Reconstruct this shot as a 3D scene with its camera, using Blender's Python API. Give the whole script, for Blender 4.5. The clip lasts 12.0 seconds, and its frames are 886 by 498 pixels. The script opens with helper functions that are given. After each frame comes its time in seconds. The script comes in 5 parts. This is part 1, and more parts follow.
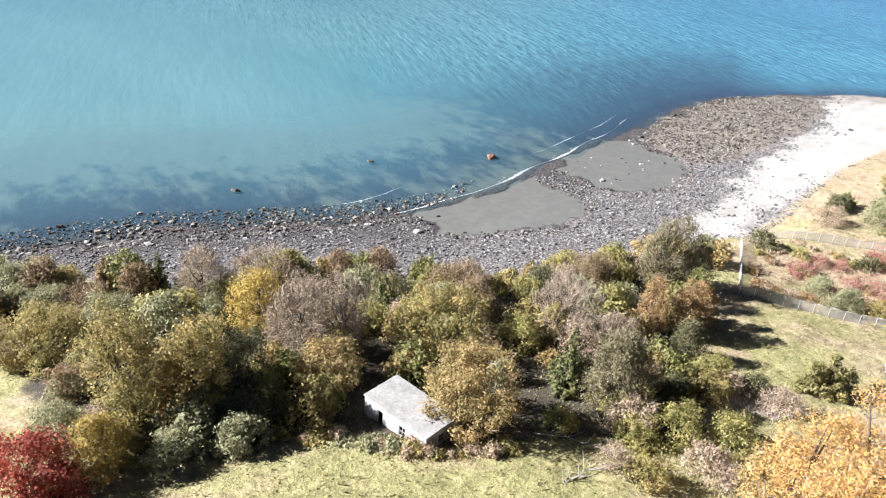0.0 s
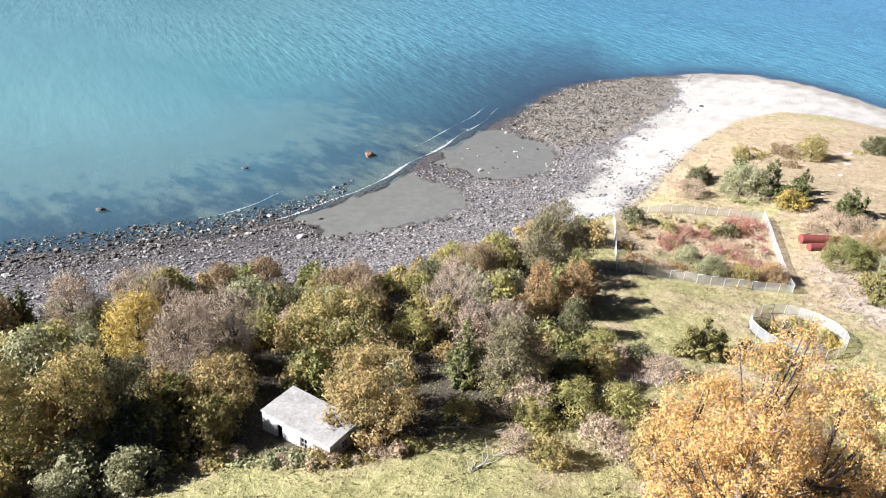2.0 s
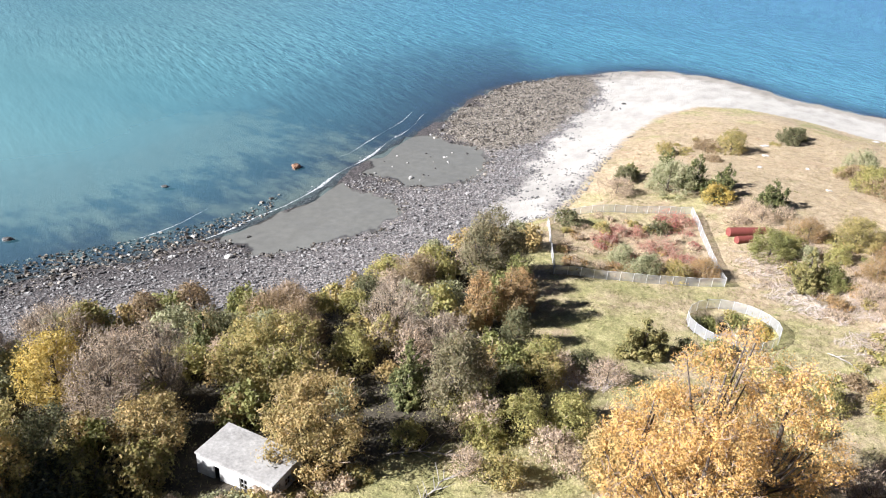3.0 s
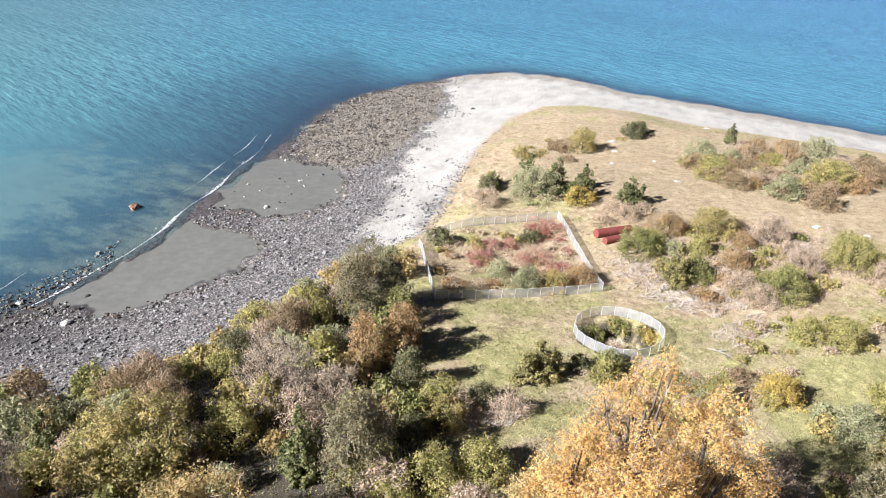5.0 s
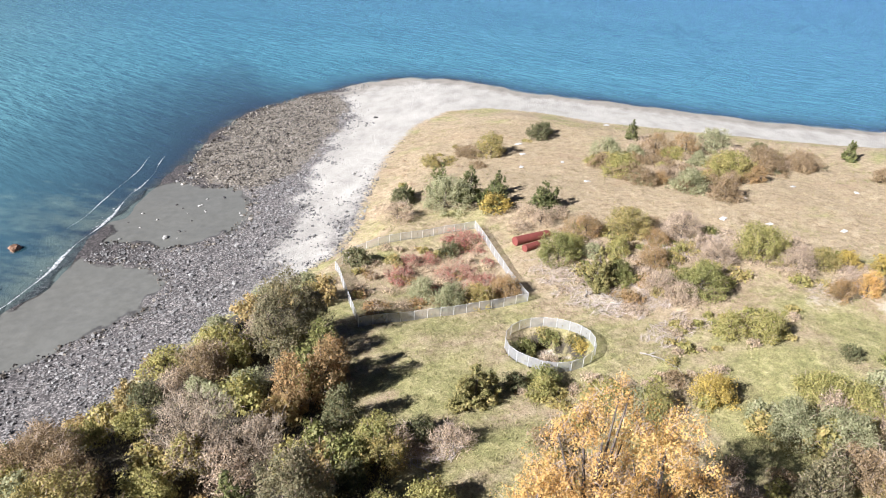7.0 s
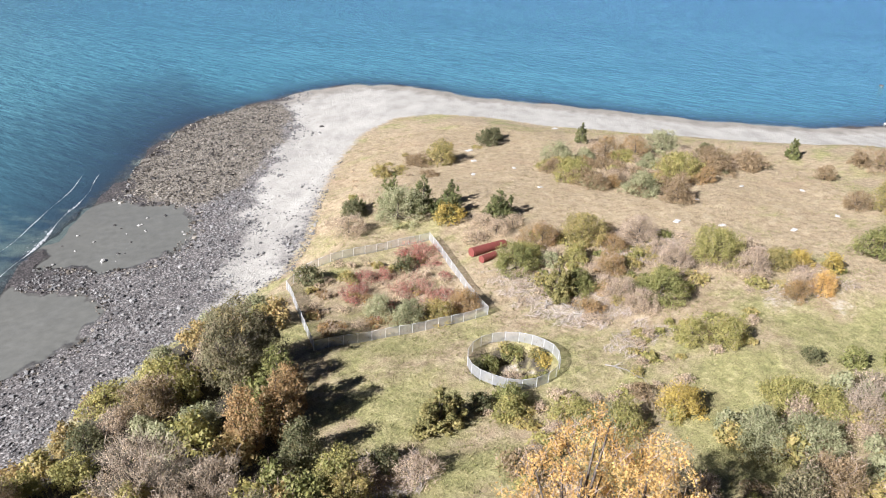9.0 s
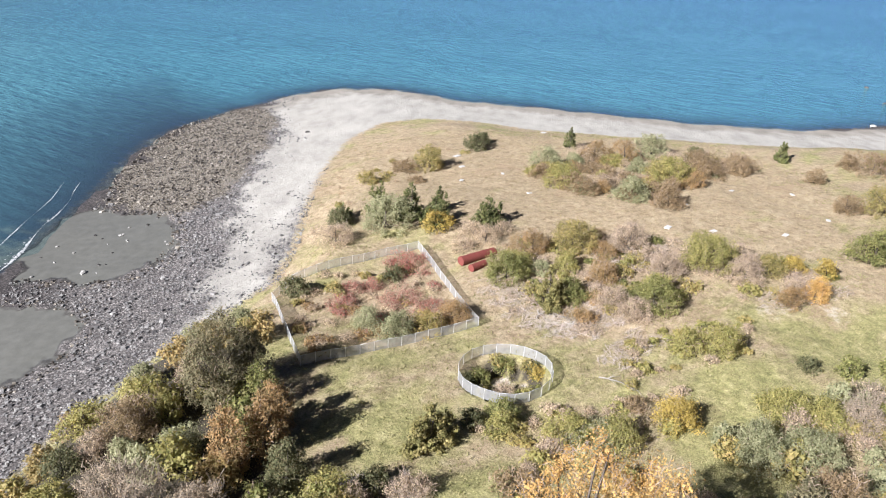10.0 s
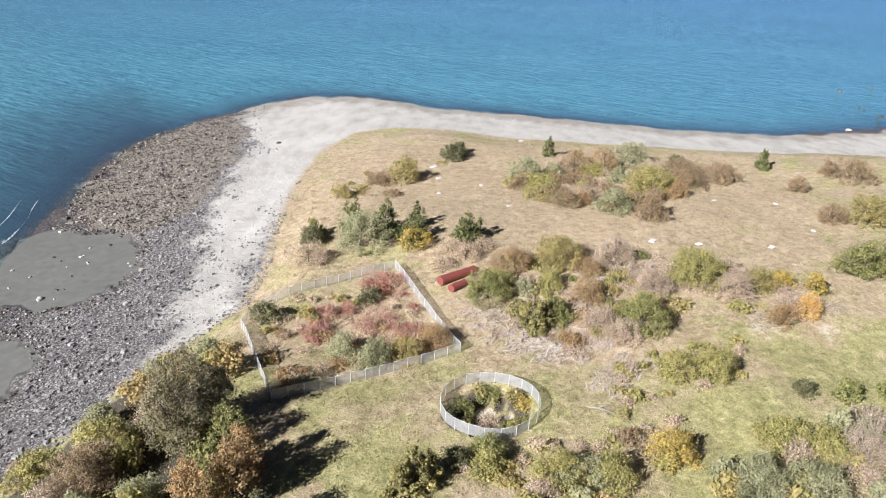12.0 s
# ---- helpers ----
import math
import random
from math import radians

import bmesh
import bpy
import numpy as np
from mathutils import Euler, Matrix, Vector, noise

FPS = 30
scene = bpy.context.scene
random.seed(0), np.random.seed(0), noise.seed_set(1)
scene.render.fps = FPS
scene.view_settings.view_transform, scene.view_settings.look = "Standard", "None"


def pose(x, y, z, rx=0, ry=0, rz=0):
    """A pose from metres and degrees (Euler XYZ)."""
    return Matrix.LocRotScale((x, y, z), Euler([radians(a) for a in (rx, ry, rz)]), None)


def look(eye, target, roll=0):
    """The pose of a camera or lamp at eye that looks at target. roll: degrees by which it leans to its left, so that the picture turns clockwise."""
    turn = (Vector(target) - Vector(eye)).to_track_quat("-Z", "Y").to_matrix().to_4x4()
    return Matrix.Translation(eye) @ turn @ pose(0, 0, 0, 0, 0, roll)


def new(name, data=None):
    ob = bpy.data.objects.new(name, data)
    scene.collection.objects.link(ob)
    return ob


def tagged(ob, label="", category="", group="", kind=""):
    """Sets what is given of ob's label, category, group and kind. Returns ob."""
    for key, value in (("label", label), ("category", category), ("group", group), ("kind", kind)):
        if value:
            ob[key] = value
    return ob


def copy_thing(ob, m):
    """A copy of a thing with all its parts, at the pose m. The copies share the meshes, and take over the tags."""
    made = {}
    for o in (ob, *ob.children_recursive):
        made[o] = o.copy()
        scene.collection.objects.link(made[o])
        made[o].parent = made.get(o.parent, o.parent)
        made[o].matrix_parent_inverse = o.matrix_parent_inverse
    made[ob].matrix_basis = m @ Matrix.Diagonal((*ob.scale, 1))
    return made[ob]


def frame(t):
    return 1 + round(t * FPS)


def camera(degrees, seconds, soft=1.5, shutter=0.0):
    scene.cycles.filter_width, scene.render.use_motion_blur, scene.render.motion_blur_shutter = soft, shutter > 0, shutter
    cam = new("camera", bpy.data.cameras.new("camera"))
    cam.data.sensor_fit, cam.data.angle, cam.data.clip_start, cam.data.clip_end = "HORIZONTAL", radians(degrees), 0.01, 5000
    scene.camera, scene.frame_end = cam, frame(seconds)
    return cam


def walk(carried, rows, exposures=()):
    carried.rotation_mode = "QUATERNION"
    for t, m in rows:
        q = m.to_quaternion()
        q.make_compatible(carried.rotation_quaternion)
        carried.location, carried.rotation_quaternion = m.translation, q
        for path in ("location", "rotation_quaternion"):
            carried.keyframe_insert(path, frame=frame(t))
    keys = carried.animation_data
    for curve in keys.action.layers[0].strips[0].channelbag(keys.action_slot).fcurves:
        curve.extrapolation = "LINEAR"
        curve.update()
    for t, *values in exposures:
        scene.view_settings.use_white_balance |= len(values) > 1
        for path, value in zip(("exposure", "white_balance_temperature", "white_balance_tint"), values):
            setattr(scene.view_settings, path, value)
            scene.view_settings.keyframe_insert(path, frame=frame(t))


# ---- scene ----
cam = camera(63.4, 12.0, soft=1.1)
PATH = [
    (0, (-9.792, -6.009, 72.742), (-10.31, -4.329, 71.789), 5.3),
    (0.5, (-9.697, -6.15, 72.773), (-10.211, -4.47, 71.818), 5.4),
    (1, (-9.424, -6.471, 72.959), (-9.872, -4.77, 72.008), 5.2),
    (1.5, (-9.504, -6.491, 73.113), (-9.827, -4.76, 72.164), 5.1),
    (2, (-9.927, -5.736, 73.174), (-10.138, -3.983, 72.234), 5.0),
    (2.5, (-10.414, -4.222, 73.247), (-10.531, -2.455, 72.317), 4.8),
    (3, (-10.976, -2.356, 73.242), (-11.001, -0.58, 72.322), 4.7),
    (3.2, (-11.127, -1.458, 73.242), (-11.112, 0.32, 72.325), 4.6),
    (4.8, (-13.526, 5.967, 73.61), (-13.186, 7.728, 72.725), 4.1),
    (5, (-13.738, 6.91, 73.691), (-13.367, 8.666, 72.808), 4.1),
    (5.5, (-14.041, 8.806, 73.834), (-13.596, 10.548, 72.957), 3.8),
    (6, (-14.305, 10.466, 73.924), (-13.789, 12.191, 73.054), 3.6),
    (6.5, (-14.515, 12.028, 73.97), (-13.944, 13.738, 73.104), 3.5),
    (7, (-14.602, 13.362, 74.115), (-13.981, 15.056, 73.252), 3.3),
    (9, (-14.088, 18.159, 74.23), (-13.335, 19.806, 73.381), 3.1),
    (9.5, (-13.675, 19.523, 74.304), (-12.905, 21.163, 73.458), 3.1),
    (10, (-13.121, 21.03, 74.36), (-12.336, 22.665, 73.518), 3.1),
    (10.5, (-12.578, 22.558, 74.364), (-11.778, 24.188, 73.525), 3.1),
    (11, (-11.849, 24.138, 74.394), (-11.035, 25.762, 73.559), 3.1),
    (11.5, (-11.171, 25.798, 74.517), (-10.344, 27.416, 73.684), 3.1),
    (12, (-10.562, 27.647, 74.662), (-9.716, 29.257, 73.83), 3.1),
]
walk(cam, [(t, look(eye, target, roll)) for t, eye, target, roll in PATH],
     exposures=[(0.0, 1.88, 5800, 14), (2.5, 1.78, 5800, 14), (5.5, 1.63, 5800, 14), (9.0, 1.46, 5800, 14), (12.0, 1.39, 5800, 14)])

# ---- world and light ----
SUN_EL, SUN_TO = radians(31), radians(19)          # elevation, and the bearing that shadows point to (from +x towards +y)
world = bpy.data.worlds.new("world")
scene.world = world
world.use_nodes = True
wn = world.node_tree.nodes
sky = wn.new("ShaderNodeTexSky")
sky.sky_type, sky.sun_disc = "NISHITA", False
sky.sun_elevation, sky.sun_rotation = SUN_EL, radians(270) - SUN_TO
sky.air_density, sky.dust_density, sky.ozone_density = 0.1, 0.12, 1.0
wn["Background"].inputs["Strength"].default_value = 0.05
world.node_tree.links.new(sky.outputs["Color"], wn["Background"].inputs["Color"])
sun = new("sun", bpy.data.lights.new("sun", "SUN"))
sun.data.energy, sun.data.angle, sun.data.color = 5.0, radians(0.53), (1.0, 0.955, 0.88)
sun.matrix_world = look((-math.cos(SUN_TO) * 100, -math.sin(SUN_TO) * 100, 100 * math.tan(SUN_EL)), (0, 0, 0))

# ---- the lie of the land ----
SHORE = [(-600, -480), (-260, -70), (-165, 35), (-124, 80), (-107, 100), (-74, 123), (-62, 135), (-54, 144), (-46.5, 158), (-41, 175), (-35.5, 190), (-29, 206), (-20, 226), (-14, 245), (-2, 276), (12, 294), (30, 310), (60, 332),
         (86, 341), (108, 331), (128, 306), (170, 276), (211, 244), (253, 224), (311, 219), (420, 190), (700, -100), (900, -700), (-600, -700)]
EDGE = [(-600, -560), (-250, -90), (-160, 20), (-118, 70), (-100, 76), (-83, 81), (-70, 94), (-55, 101), (-35, 105), (-30, 115), (-16, 131), (-3, 143), (11, 154), (20, 171),
        (29.5, 196), (42, 223), (59, 251), (77, 268), (95, 270), (112, 262), (129, 245), (155, 230), (190, 210), (228, 192), (260, 178), (320, 160), (420, 110), (650, -200), (700, -660), (-600, -660)]
RING = (36.7, 100.2, 7.3)                           # round fence: centre and radius


def inside_by(poly, x, y):
    """Signed distance to a closed line, positive inside."""
    p = np.array(poly, float)
    q = np.roll(p, -1, 0)
    best, odd = np.full(x.shape, 1e9), np.zeros(x.shape, bool)
    for (ax, ay), (bx, by) in zip(p, q):
        dx, dy = bx - ax, by - ay
        u = np.clip(((x - ax) * dx + (y - ay) * dy) / (dx * dx + dy * dy), 0, 1)
        best = np.minimum(best, np.hypot(x - ax - u * dx, y - ay - u * dy))
        if ay != by:
            odd ^= ((ay > y) != (by > y)) & (x < ax + (y - ay) * dx / dy)
    return np.where(odd, best, -best)


def smooth(v):
    v = np.clip(v, 0, 1)
    return v * v * (3 - 2 * v)


def bump(x, y, cx, cy, r):
    return np.exp(-((x - cx) ** 2 + (y - cy) ** 2) / r ** 2)


def waves2(x, y, size, seed):
    """Cheap smooth unevenness between about -1 and 1."""
    r = np.random.RandomState(seed)
    v = np.zeros(np.shape(x))
    for _ in range(6):
        a, p, f = r.uniform(0, 6.28), r.uniform(0, 6.28), r.uniform(0.7, 1.5) * 6.28 / size
        v = v + np.sin((x * math.cos(a) + y * math.sin(a)) * f + p)
    return v / 3.0


def height(x, y):
    x, y = np.asarray(x, float), np.asarray(y, float)
    ds = inside_by(SHORE, x, y) + 1.6 * waves2(x, y, 26, 3) + 0.8 * waves2(x, y, 9, 4)
    de = inside_by(EDGE, x, y) + 1.2 * waves2(x, y, 20, 5)
    meadow = (12.64 + 0.0173 * x - 0.0314 * y + 7.4 * bump(x, y, -20, 10, 60) + 1.8 * bump(x, y, 105, 130, 50)
              - 2.3 * bump(x, y, 40, 126, 26) + 1.9 * bump(x, y, 55, 158, 30) + 1.0 * bump(x, y, 12, 146, 16) - 0.8 * bump(x, y, 100, 92, 16) + 0.35 * waves2(x, y, 38, 1) + 0.12 * waves2(x, y, 9, 2))
    meadow = meadow - 9.0 * smooth((np.hypot(x - 40, y - 80) - 260) / 400)
    beach = 3.3 * np.clip(ds / (np.abs(ds) + np.maximum(-de, 0) + 1e-6), 0, 1) ** 1.25
    rise = 14 + 16 * smooth((x - 20) / 60)
    land = np.where(de > 0, 3.3 + (np.maximum(meadow, 3.6) - 3.3) * smooth(de / rise) ** 0.8, beach)
    pit = np.hypot(x - RING[0], y - RING[1])
    land = land - 2.9 * smooth((6.6 - pit) / 1.7)
    return np.where(ds > 0, land, np.maximum(-9.0, ds * (0.022 + 0.12 * smooth((x - 5) / 40)) + 0.045 * np.minimum(ds + 55, 0)))


TRACK = [(50, 70), (55, 74.6), (67, 79.8), (77, 82.9), (96, 87.3), (107, 88.6), (130, 92)]


def along_track(x, y):
    """Distance from the mown track across the meadow."""
    best = np.full(np.shape(x), 1e9)
    for (ax, ay), (bx, by) in zip(TRACK, TRACK[1:]):
        u = np.clip(((x - ax) * (bx - ax) + (y - ay) * (by - ay)) / ((bx - ax) ** 2 + (by - ay) ** 2), 0, 1)
        best = np.minimum(best, np.hypot(x - ax - u * (bx - ax), y - ay - u * (by - ay)))
    return best


def ground_at(x, y):
    return float(height(np.array([x]), np.array([y]))[0])

# ---- materials ----
def material(name):
    m = bpy.data.materials.new(name)
    m.use_nodes = True
    nt = m.node_tree
    return m, nt, nt.nodes["Principled BSDF"], nt.nodes["Material Output"]


def node(nt, kind, **values):
    n = nt.nodes.new("ShaderNode" + kind)
    for key, value in values.items():
        if key in n.inputs:
            n.inputs[key].default_value = value
    return n


def link(nt, a, b):
    nt.links.new(a, b)


def noise_of(nt, scale, detail=4.0, rough=0.6, coords="Object", stretch=None):
    tc = nt.nodes.new("ShaderNodeTexCoord")
    src = tc.outputs[coords]
    if stretch:
        mp = nt.nodes.new("ShaderNodeMapping")
        mp.vector_type = "TEXTURE"
        mp.inputs["Scale"].default_value = [1 / k for k in stretch[:3]]
        mp.inputs["Rotation"].default_value = (0, 0, radians(stretch[3]))
        link(nt, src, mp.inputs["Vector"])
        src = mp.outputs["Vector"]
    n = node(nt, "TexNoise", Scale=scale, Detail=detail, Roughness=rough)
    link(nt, src, n.inputs["Vector"])
    return n.outputs["Fac"]


def ramp(nt, fac, *stops):
    r = nt.nodes.new("ShaderNodeValToRGB")
    while len(r.color_ramp.elements) < len(stops):
        r.color_ramp.elements.new(0.5)
    for e, (p, c) in zip(r.color_ramp.elements, stops):
        e.position, e.color = p, (*c, 1)
    link(nt, fac, r.inputs["Fac"])
    return r.outputs["Color"]


def mix(nt, fac, a, b, blend="MIX"):
    n = nt.nodes.new("ShaderNodeMix")
    n.data_type, n.blend_type = "RGBA", blend
    for value, i in ((fac, 0), (a, 6), (b, 7)):
        if isinstance(value, (int, float)):
            n.inputs[i].default_value = value
        elif isinstance(value, tuple):
            n.inputs[i].default_value = (*value, 1)
        else:
            link(nt, value, n.inputs[i])
    return n.outputs[2]


def calc(nt, op, a, b=0.0, c=0.0, clamp=False):
    n = nt.nodes.new("ShaderNodeMath")
    n.operation, n.use_clamp = op, clamp
    for i, v in enumerate((a, b, c)):
        if isinstance(v, (int, float)):
            n.inputs[i].default_value = v
        else:
            link(nt, v, n.inputs[i])
    return n.outputs[0]


def step_of(nt, value, lo, hi):
    n = nt.nodes.new("ShaderNodeMapRange")
    n.interpolation_type = "SMOOTHSTEP"
    n.inputs["From Min"].default_value, n.inputs["From Max"].default_value = lo, hi
    link(nt, value, n.inputs["Value"])
    return n.outputs["Result"]


def field(nt, name):
    a = nt.nodes.new("ShaderNodeAttribute")
    a.attribute_name = name
    return a.outputs["Fac"]


def relief(nt, bsdf, fac, strength, distance):
    b = node(nt, "Bump", Strength=strength, Distance=distance)
    link(nt, fac, b.inputs["Height"])
    link(nt, b.outputs["Normal"], bsdf.inputs["Normal"])


def simple(name, dark, light, scale, rough=0.8, metal=0.0, bump=0.3, depth=0.02, fine=None):
    m, nt, b, _ = material(name)
    n = noise_of(nt, scale, 6, 0.65)
    c = ramp(nt, n, (0.3, dark), (0.7, light))
    f = noise_of(nt, fine or scale * 9, 3, 0.6)
    c = mix(nt, 0.35, c, ramp(nt, f, (0.3, tuple(0.55 * v for v in dark)), (0.7, light)))
    link(nt, c, b.inputs["Base Color"])
    b.inputs["Roughness"].default_value, b.inputs["Metallic"].default_value = rough, metal
    relief(nt, b, f, bump, depth)
    return m


def grey_down(col, gain):
    """A leaf colour, a little greyed as dusty autumn leaves are."""
    lum = 0.3 * col[0] + 0.6 * col[1] + 0.1 * col[2]
    return tuple(gain * (0.90 * k + 0.10 * lum) for k in col)


def leaf_material(name, *colours, glow=0.38, gain=1.9):
    """Leaves: a colour for each leaf out of the range, patches over the crown, light passing through."""
    m, nt, b, out = material(name)
    geo = nt.nodes.new("ShaderNodeNewGeometry")
    patch = noise_of(nt, 0.28, 2, 0.5)
    info = nt.nodes.new("ShaderNodeObjectInfo")
    v = calc(nt, "ADD", calc(nt, "MULTIPLY", geo.outputs["Random Per Island"], 0.36), calc(nt, "MULTIPLY", step_of(nt, patch, 0.34, 0.66), 0.22))
    v = calc(nt, "ADD", v, calc(nt, "MULTIPLY", field(nt, "tone"), 0.32))
    v = calc(nt, "ADD", v, calc(nt, "MULTIPLY", info.outputs["Random"], 0.12), clamp=True)
    c = ramp(nt, v, *[(i / (len(colours) - 1), grey_down(col, gain)) for i, col in enumerate(colours)])
    odd = step_of(nt, calc(nt, "ADD", geo.outputs["Random Per Island"], calc(nt, "MULTIPLY", noise_of(nt, 0.9, 3, 0.6), 0.9)), 1.12, 1.25)
    c = mix(nt, calc(nt, "MULTIPLY", odd, 0.3), c, (0.26, 0.20, 0.11))
    link(nt, c, b.inputs["Base Color"])
    b.inputs["Roughness"].default_value = 0.62
    b.inputs["Specular IOR Level"].default_value = 0.25
    t = nt.nodes.new("ShaderNodeBsdfTranslucent")
    link(nt, c, t.inputs["Color"])
    s = nt.nodes.new("ShaderNodeMixShader")
    s.inputs[0].default_value = glow
    link(nt, b.outputs[0], s.inputs[1])
    link(nt, t.outputs[0], s.inputs[2])
    link(nt, s.outputs[0], out.inputs["Surface"])
    return m


def ground_material():
    m, nt, b, _ = material("ground")
    veg, sea, reef, flat, dry, sand_m = (field(nt, k) for k in ("veg", "sea", "reef", "flat", "dry", "sand"))
    n1, n2, n3 = noise_of(nt, 0.07, 5, 0.6), noise_of(nt, 0.55, 6, 0.65), noise_of(nt, 3.2, 4, 0.7)
    n4 = noise_of(nt, 0.13, 5, 0.6, stretch=(0.6, 1.0, 1, 20))
    # grass: green and straw patches, finer mottling
    green = ramp(nt, n2, (0.3, (0.22, 0.225, 0.085)), (0.52, (0.385, 0.365, 0.165)), (0.72, (0.52, 0.475, 0.255)))
    straw = ramp(nt, n2, (0.28, (0.29, 0.215, 0.135)), (0.5, (0.46, 0.365, 0.25)), (0.75, (0.57, 0.485, 0.35)))
    d = calc(nt, "ADD", dry, calc(nt, "MULTIPLY", calc(nt, "SUBTRACT", n4, 0.5), 2.2))
    grass = mix(nt, step_of(nt, d, 0.05, 0.62), green, straw)
    grass = mix(nt, 0.5, grass, ramp(nt, n3, (0.32, (0.30, 0.27, 0.20)), (0.62, (1.0, 1.0, 1.0))), "MULTIPLY")
    grass = mix(nt, 0.55, grass, ramp(nt, noise_of(nt, 0.8, 5, 0.75), (0.36, (0.55, 0.52, 0.42)), (0.62, (1.12, 1.10, 1.05))), "MULTIPLY")
    grass = mix(nt, 0.5, grass, ramp(nt, noise_of(nt, 9.0, 3, 0.7), (0.35, (0.40, 0.38, 0.30)), (0.62, (1.15, 1.12, 1.05))), "MULTIPLY")
    grass = mix(nt, calc(nt, "MULTIPLY", step_of(nt, n1, 0.55, 0.75), 0.35), grass, (0.30, 0.19, 0.12))
    # pebbles: many stones, wet and dark towards the water
    vor = node(nt, "TexVoronoi", Scale=2.6)
    tc = nt.nodes.new("ShaderNodeTexCoord")
    link(nt, tc.outputs["Object"], vor.inputs["Vector"])
    cell = node(nt, "SeparateColor")
    link(nt, vor.outputs["Color"], cell.inputs[0])
    stone = ramp(nt, cell.outputs[0], (0.1, (0.055, 0.052, 0.053)), (0.55, (0.20, 0.19, 0.187)), (0.95, (0.47, 0.45, 0.43)))
    stone = mix(nt, 0.35, stone, ramp(nt, n3, (0.3, (0.15, 0.135, 0.12)), (0.7, (0.36, 0.33, 0.30))))
    # cell edges darkened: painted shade in the gaps between stones
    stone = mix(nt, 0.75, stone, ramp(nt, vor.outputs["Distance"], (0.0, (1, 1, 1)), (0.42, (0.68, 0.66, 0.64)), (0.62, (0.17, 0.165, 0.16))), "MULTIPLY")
    stone = mix(nt, 1.0, stone, ramp(nt, noise_of(nt, 0.35, 4, 0.6), (0.35, (0.80, 0.77, 0.78)), (0.65, (1.15, 1.12, 1.11))), "MULTIPLY")
    sea_n = calc(nt, "ADD", sea, calc(nt, "MULTIPLY", calc(nt, "SUBTRACT", n2, 0.5), 9.0))
    stone = mix(nt, step_of(nt, sea_n, 30.0, 3.0), stone, mix(nt, 0.85, stone, (0.30, 0.275, 0.28), "MULTIPLY"))
    # dry sand with wind streaks and wrack
    streak = noise_of(nt, 0.16, 5, 0.6, stretch=(0.5, 1.0, 1, 60))
    sand = ramp(nt, streak, (0.30, (0.28, 0.26, 0.228)), (0.5, (0.41, 0.382, 0.334)), (0.70, (0.495, 0.465, 0.412)))
    sand = mix(nt, 0.3, sand, ramp(nt, n3, (0.35, (0.20, 0.19, 0.17)), (0.65, (0.44, 0.42, 0.38))))
    sand = mix(nt, step_of(nt, calc(nt, "ADD", sea, calc(nt, "MULTIPLY", calc(nt, "SUBTRACT", streak, 0.5), 14.0)), 17.0, 6.0), sand, mix(nt, 0.8, sand, (0.60, 0.57, 0.53), "MULTIPLY"))
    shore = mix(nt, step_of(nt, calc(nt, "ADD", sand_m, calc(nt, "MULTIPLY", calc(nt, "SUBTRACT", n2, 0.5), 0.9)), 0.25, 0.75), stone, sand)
    # wet grey flats, and the weedy stone reef
    wet = ramp(nt, n2, (0.3, (0.118, 0.116, 0.100)), (0.7, (0.160, 0.156, 0.136)))
    weed = mix(nt, step_of(nt, n3, 0.43, 0.60), ramp(nt, n2, (0.3, (0.045, 0.036, 0.024)), (0.7, (0.12, 0.095, 0.06))), (0.30, 0.27, 0.23))
    shore = mix(nt, step_of(nt, calc(nt, "ADD", flat, calc(nt, "MULTIPLY", calc(nt, "SUBTRACT", n2, 0.5), 0.7)), 0.4, 0.6), shore, wet)
    rim = calc(nt, "ADD", flat, calc(nt, "MULTIPLY", calc(nt, "SUBTRACT", n2, 0.5), 0.35))
    rim = calc(nt, "MULTIPLY", step_of(nt, rim, 0.42, 0.55), step_of(nt, rim, 0.74, 0.58))
    shore = mix(nt, calc(nt, "MULTIPLY", rim, 0.7), shore, (0.045, 0.04, 0.036))
    shore = mix(nt, step_of(nt, calc(nt, "ADD", reef, calc(nt, "MULTIPLY", calc(nt, "SUBTRACT", n2, 0.5), 1.1)), 0.35, 0.65), shore, weed)
    # bed of the sea: sand with dark weed
    bed = mix(nt, step_of(nt, calc(nt, "ADD", noise_of(nt, 0.09, 6, 0.65, stretch=(1.0, 1.7, 1, -35)), field(nt, "weed")), 0.40, 0.70), (0.112, 0.116, 0.098), (0.016, 0.026, 0.046))
    shore = mix(nt, step_of(nt, sea_n, -1.0, -5.0), shore, bed)
    veg_n = calc(nt, "ADD", veg, calc(nt, "MULTIPLY", calc(nt, "SUBTRACT", n2, 0.5), 7.0))
    grass = mix(nt, step_of(nt, calc(nt, "ADD", field(nt, "bare"), calc(nt, "MULTIPLY", calc(nt, "SUBTRACT", n2, 0.5), 1.2)), 0.35, 0.75), grass, (0.50, 0.44, 0.36))
    # leaf litter, its brown darkened to paint in the shade under the trees
    shaded_litter = ramp(nt, n3, (0.3, (0.028, 0.024, 0.016)), (0.7, (0.085, 0.068, 0.042)))
    grass = mix(nt, step_of(nt, calc(nt, "ADD", field(nt, "wood"), calc(nt, "MULTIPLY", calc(nt, "SUBTRACT", n2, 0.5), 1.0)), 0.3, 0.7), grass, shaded_litter)
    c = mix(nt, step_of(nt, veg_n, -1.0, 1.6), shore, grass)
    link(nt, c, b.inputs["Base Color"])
    gloss = step_of(nt, flat, 0.3, 0.7)
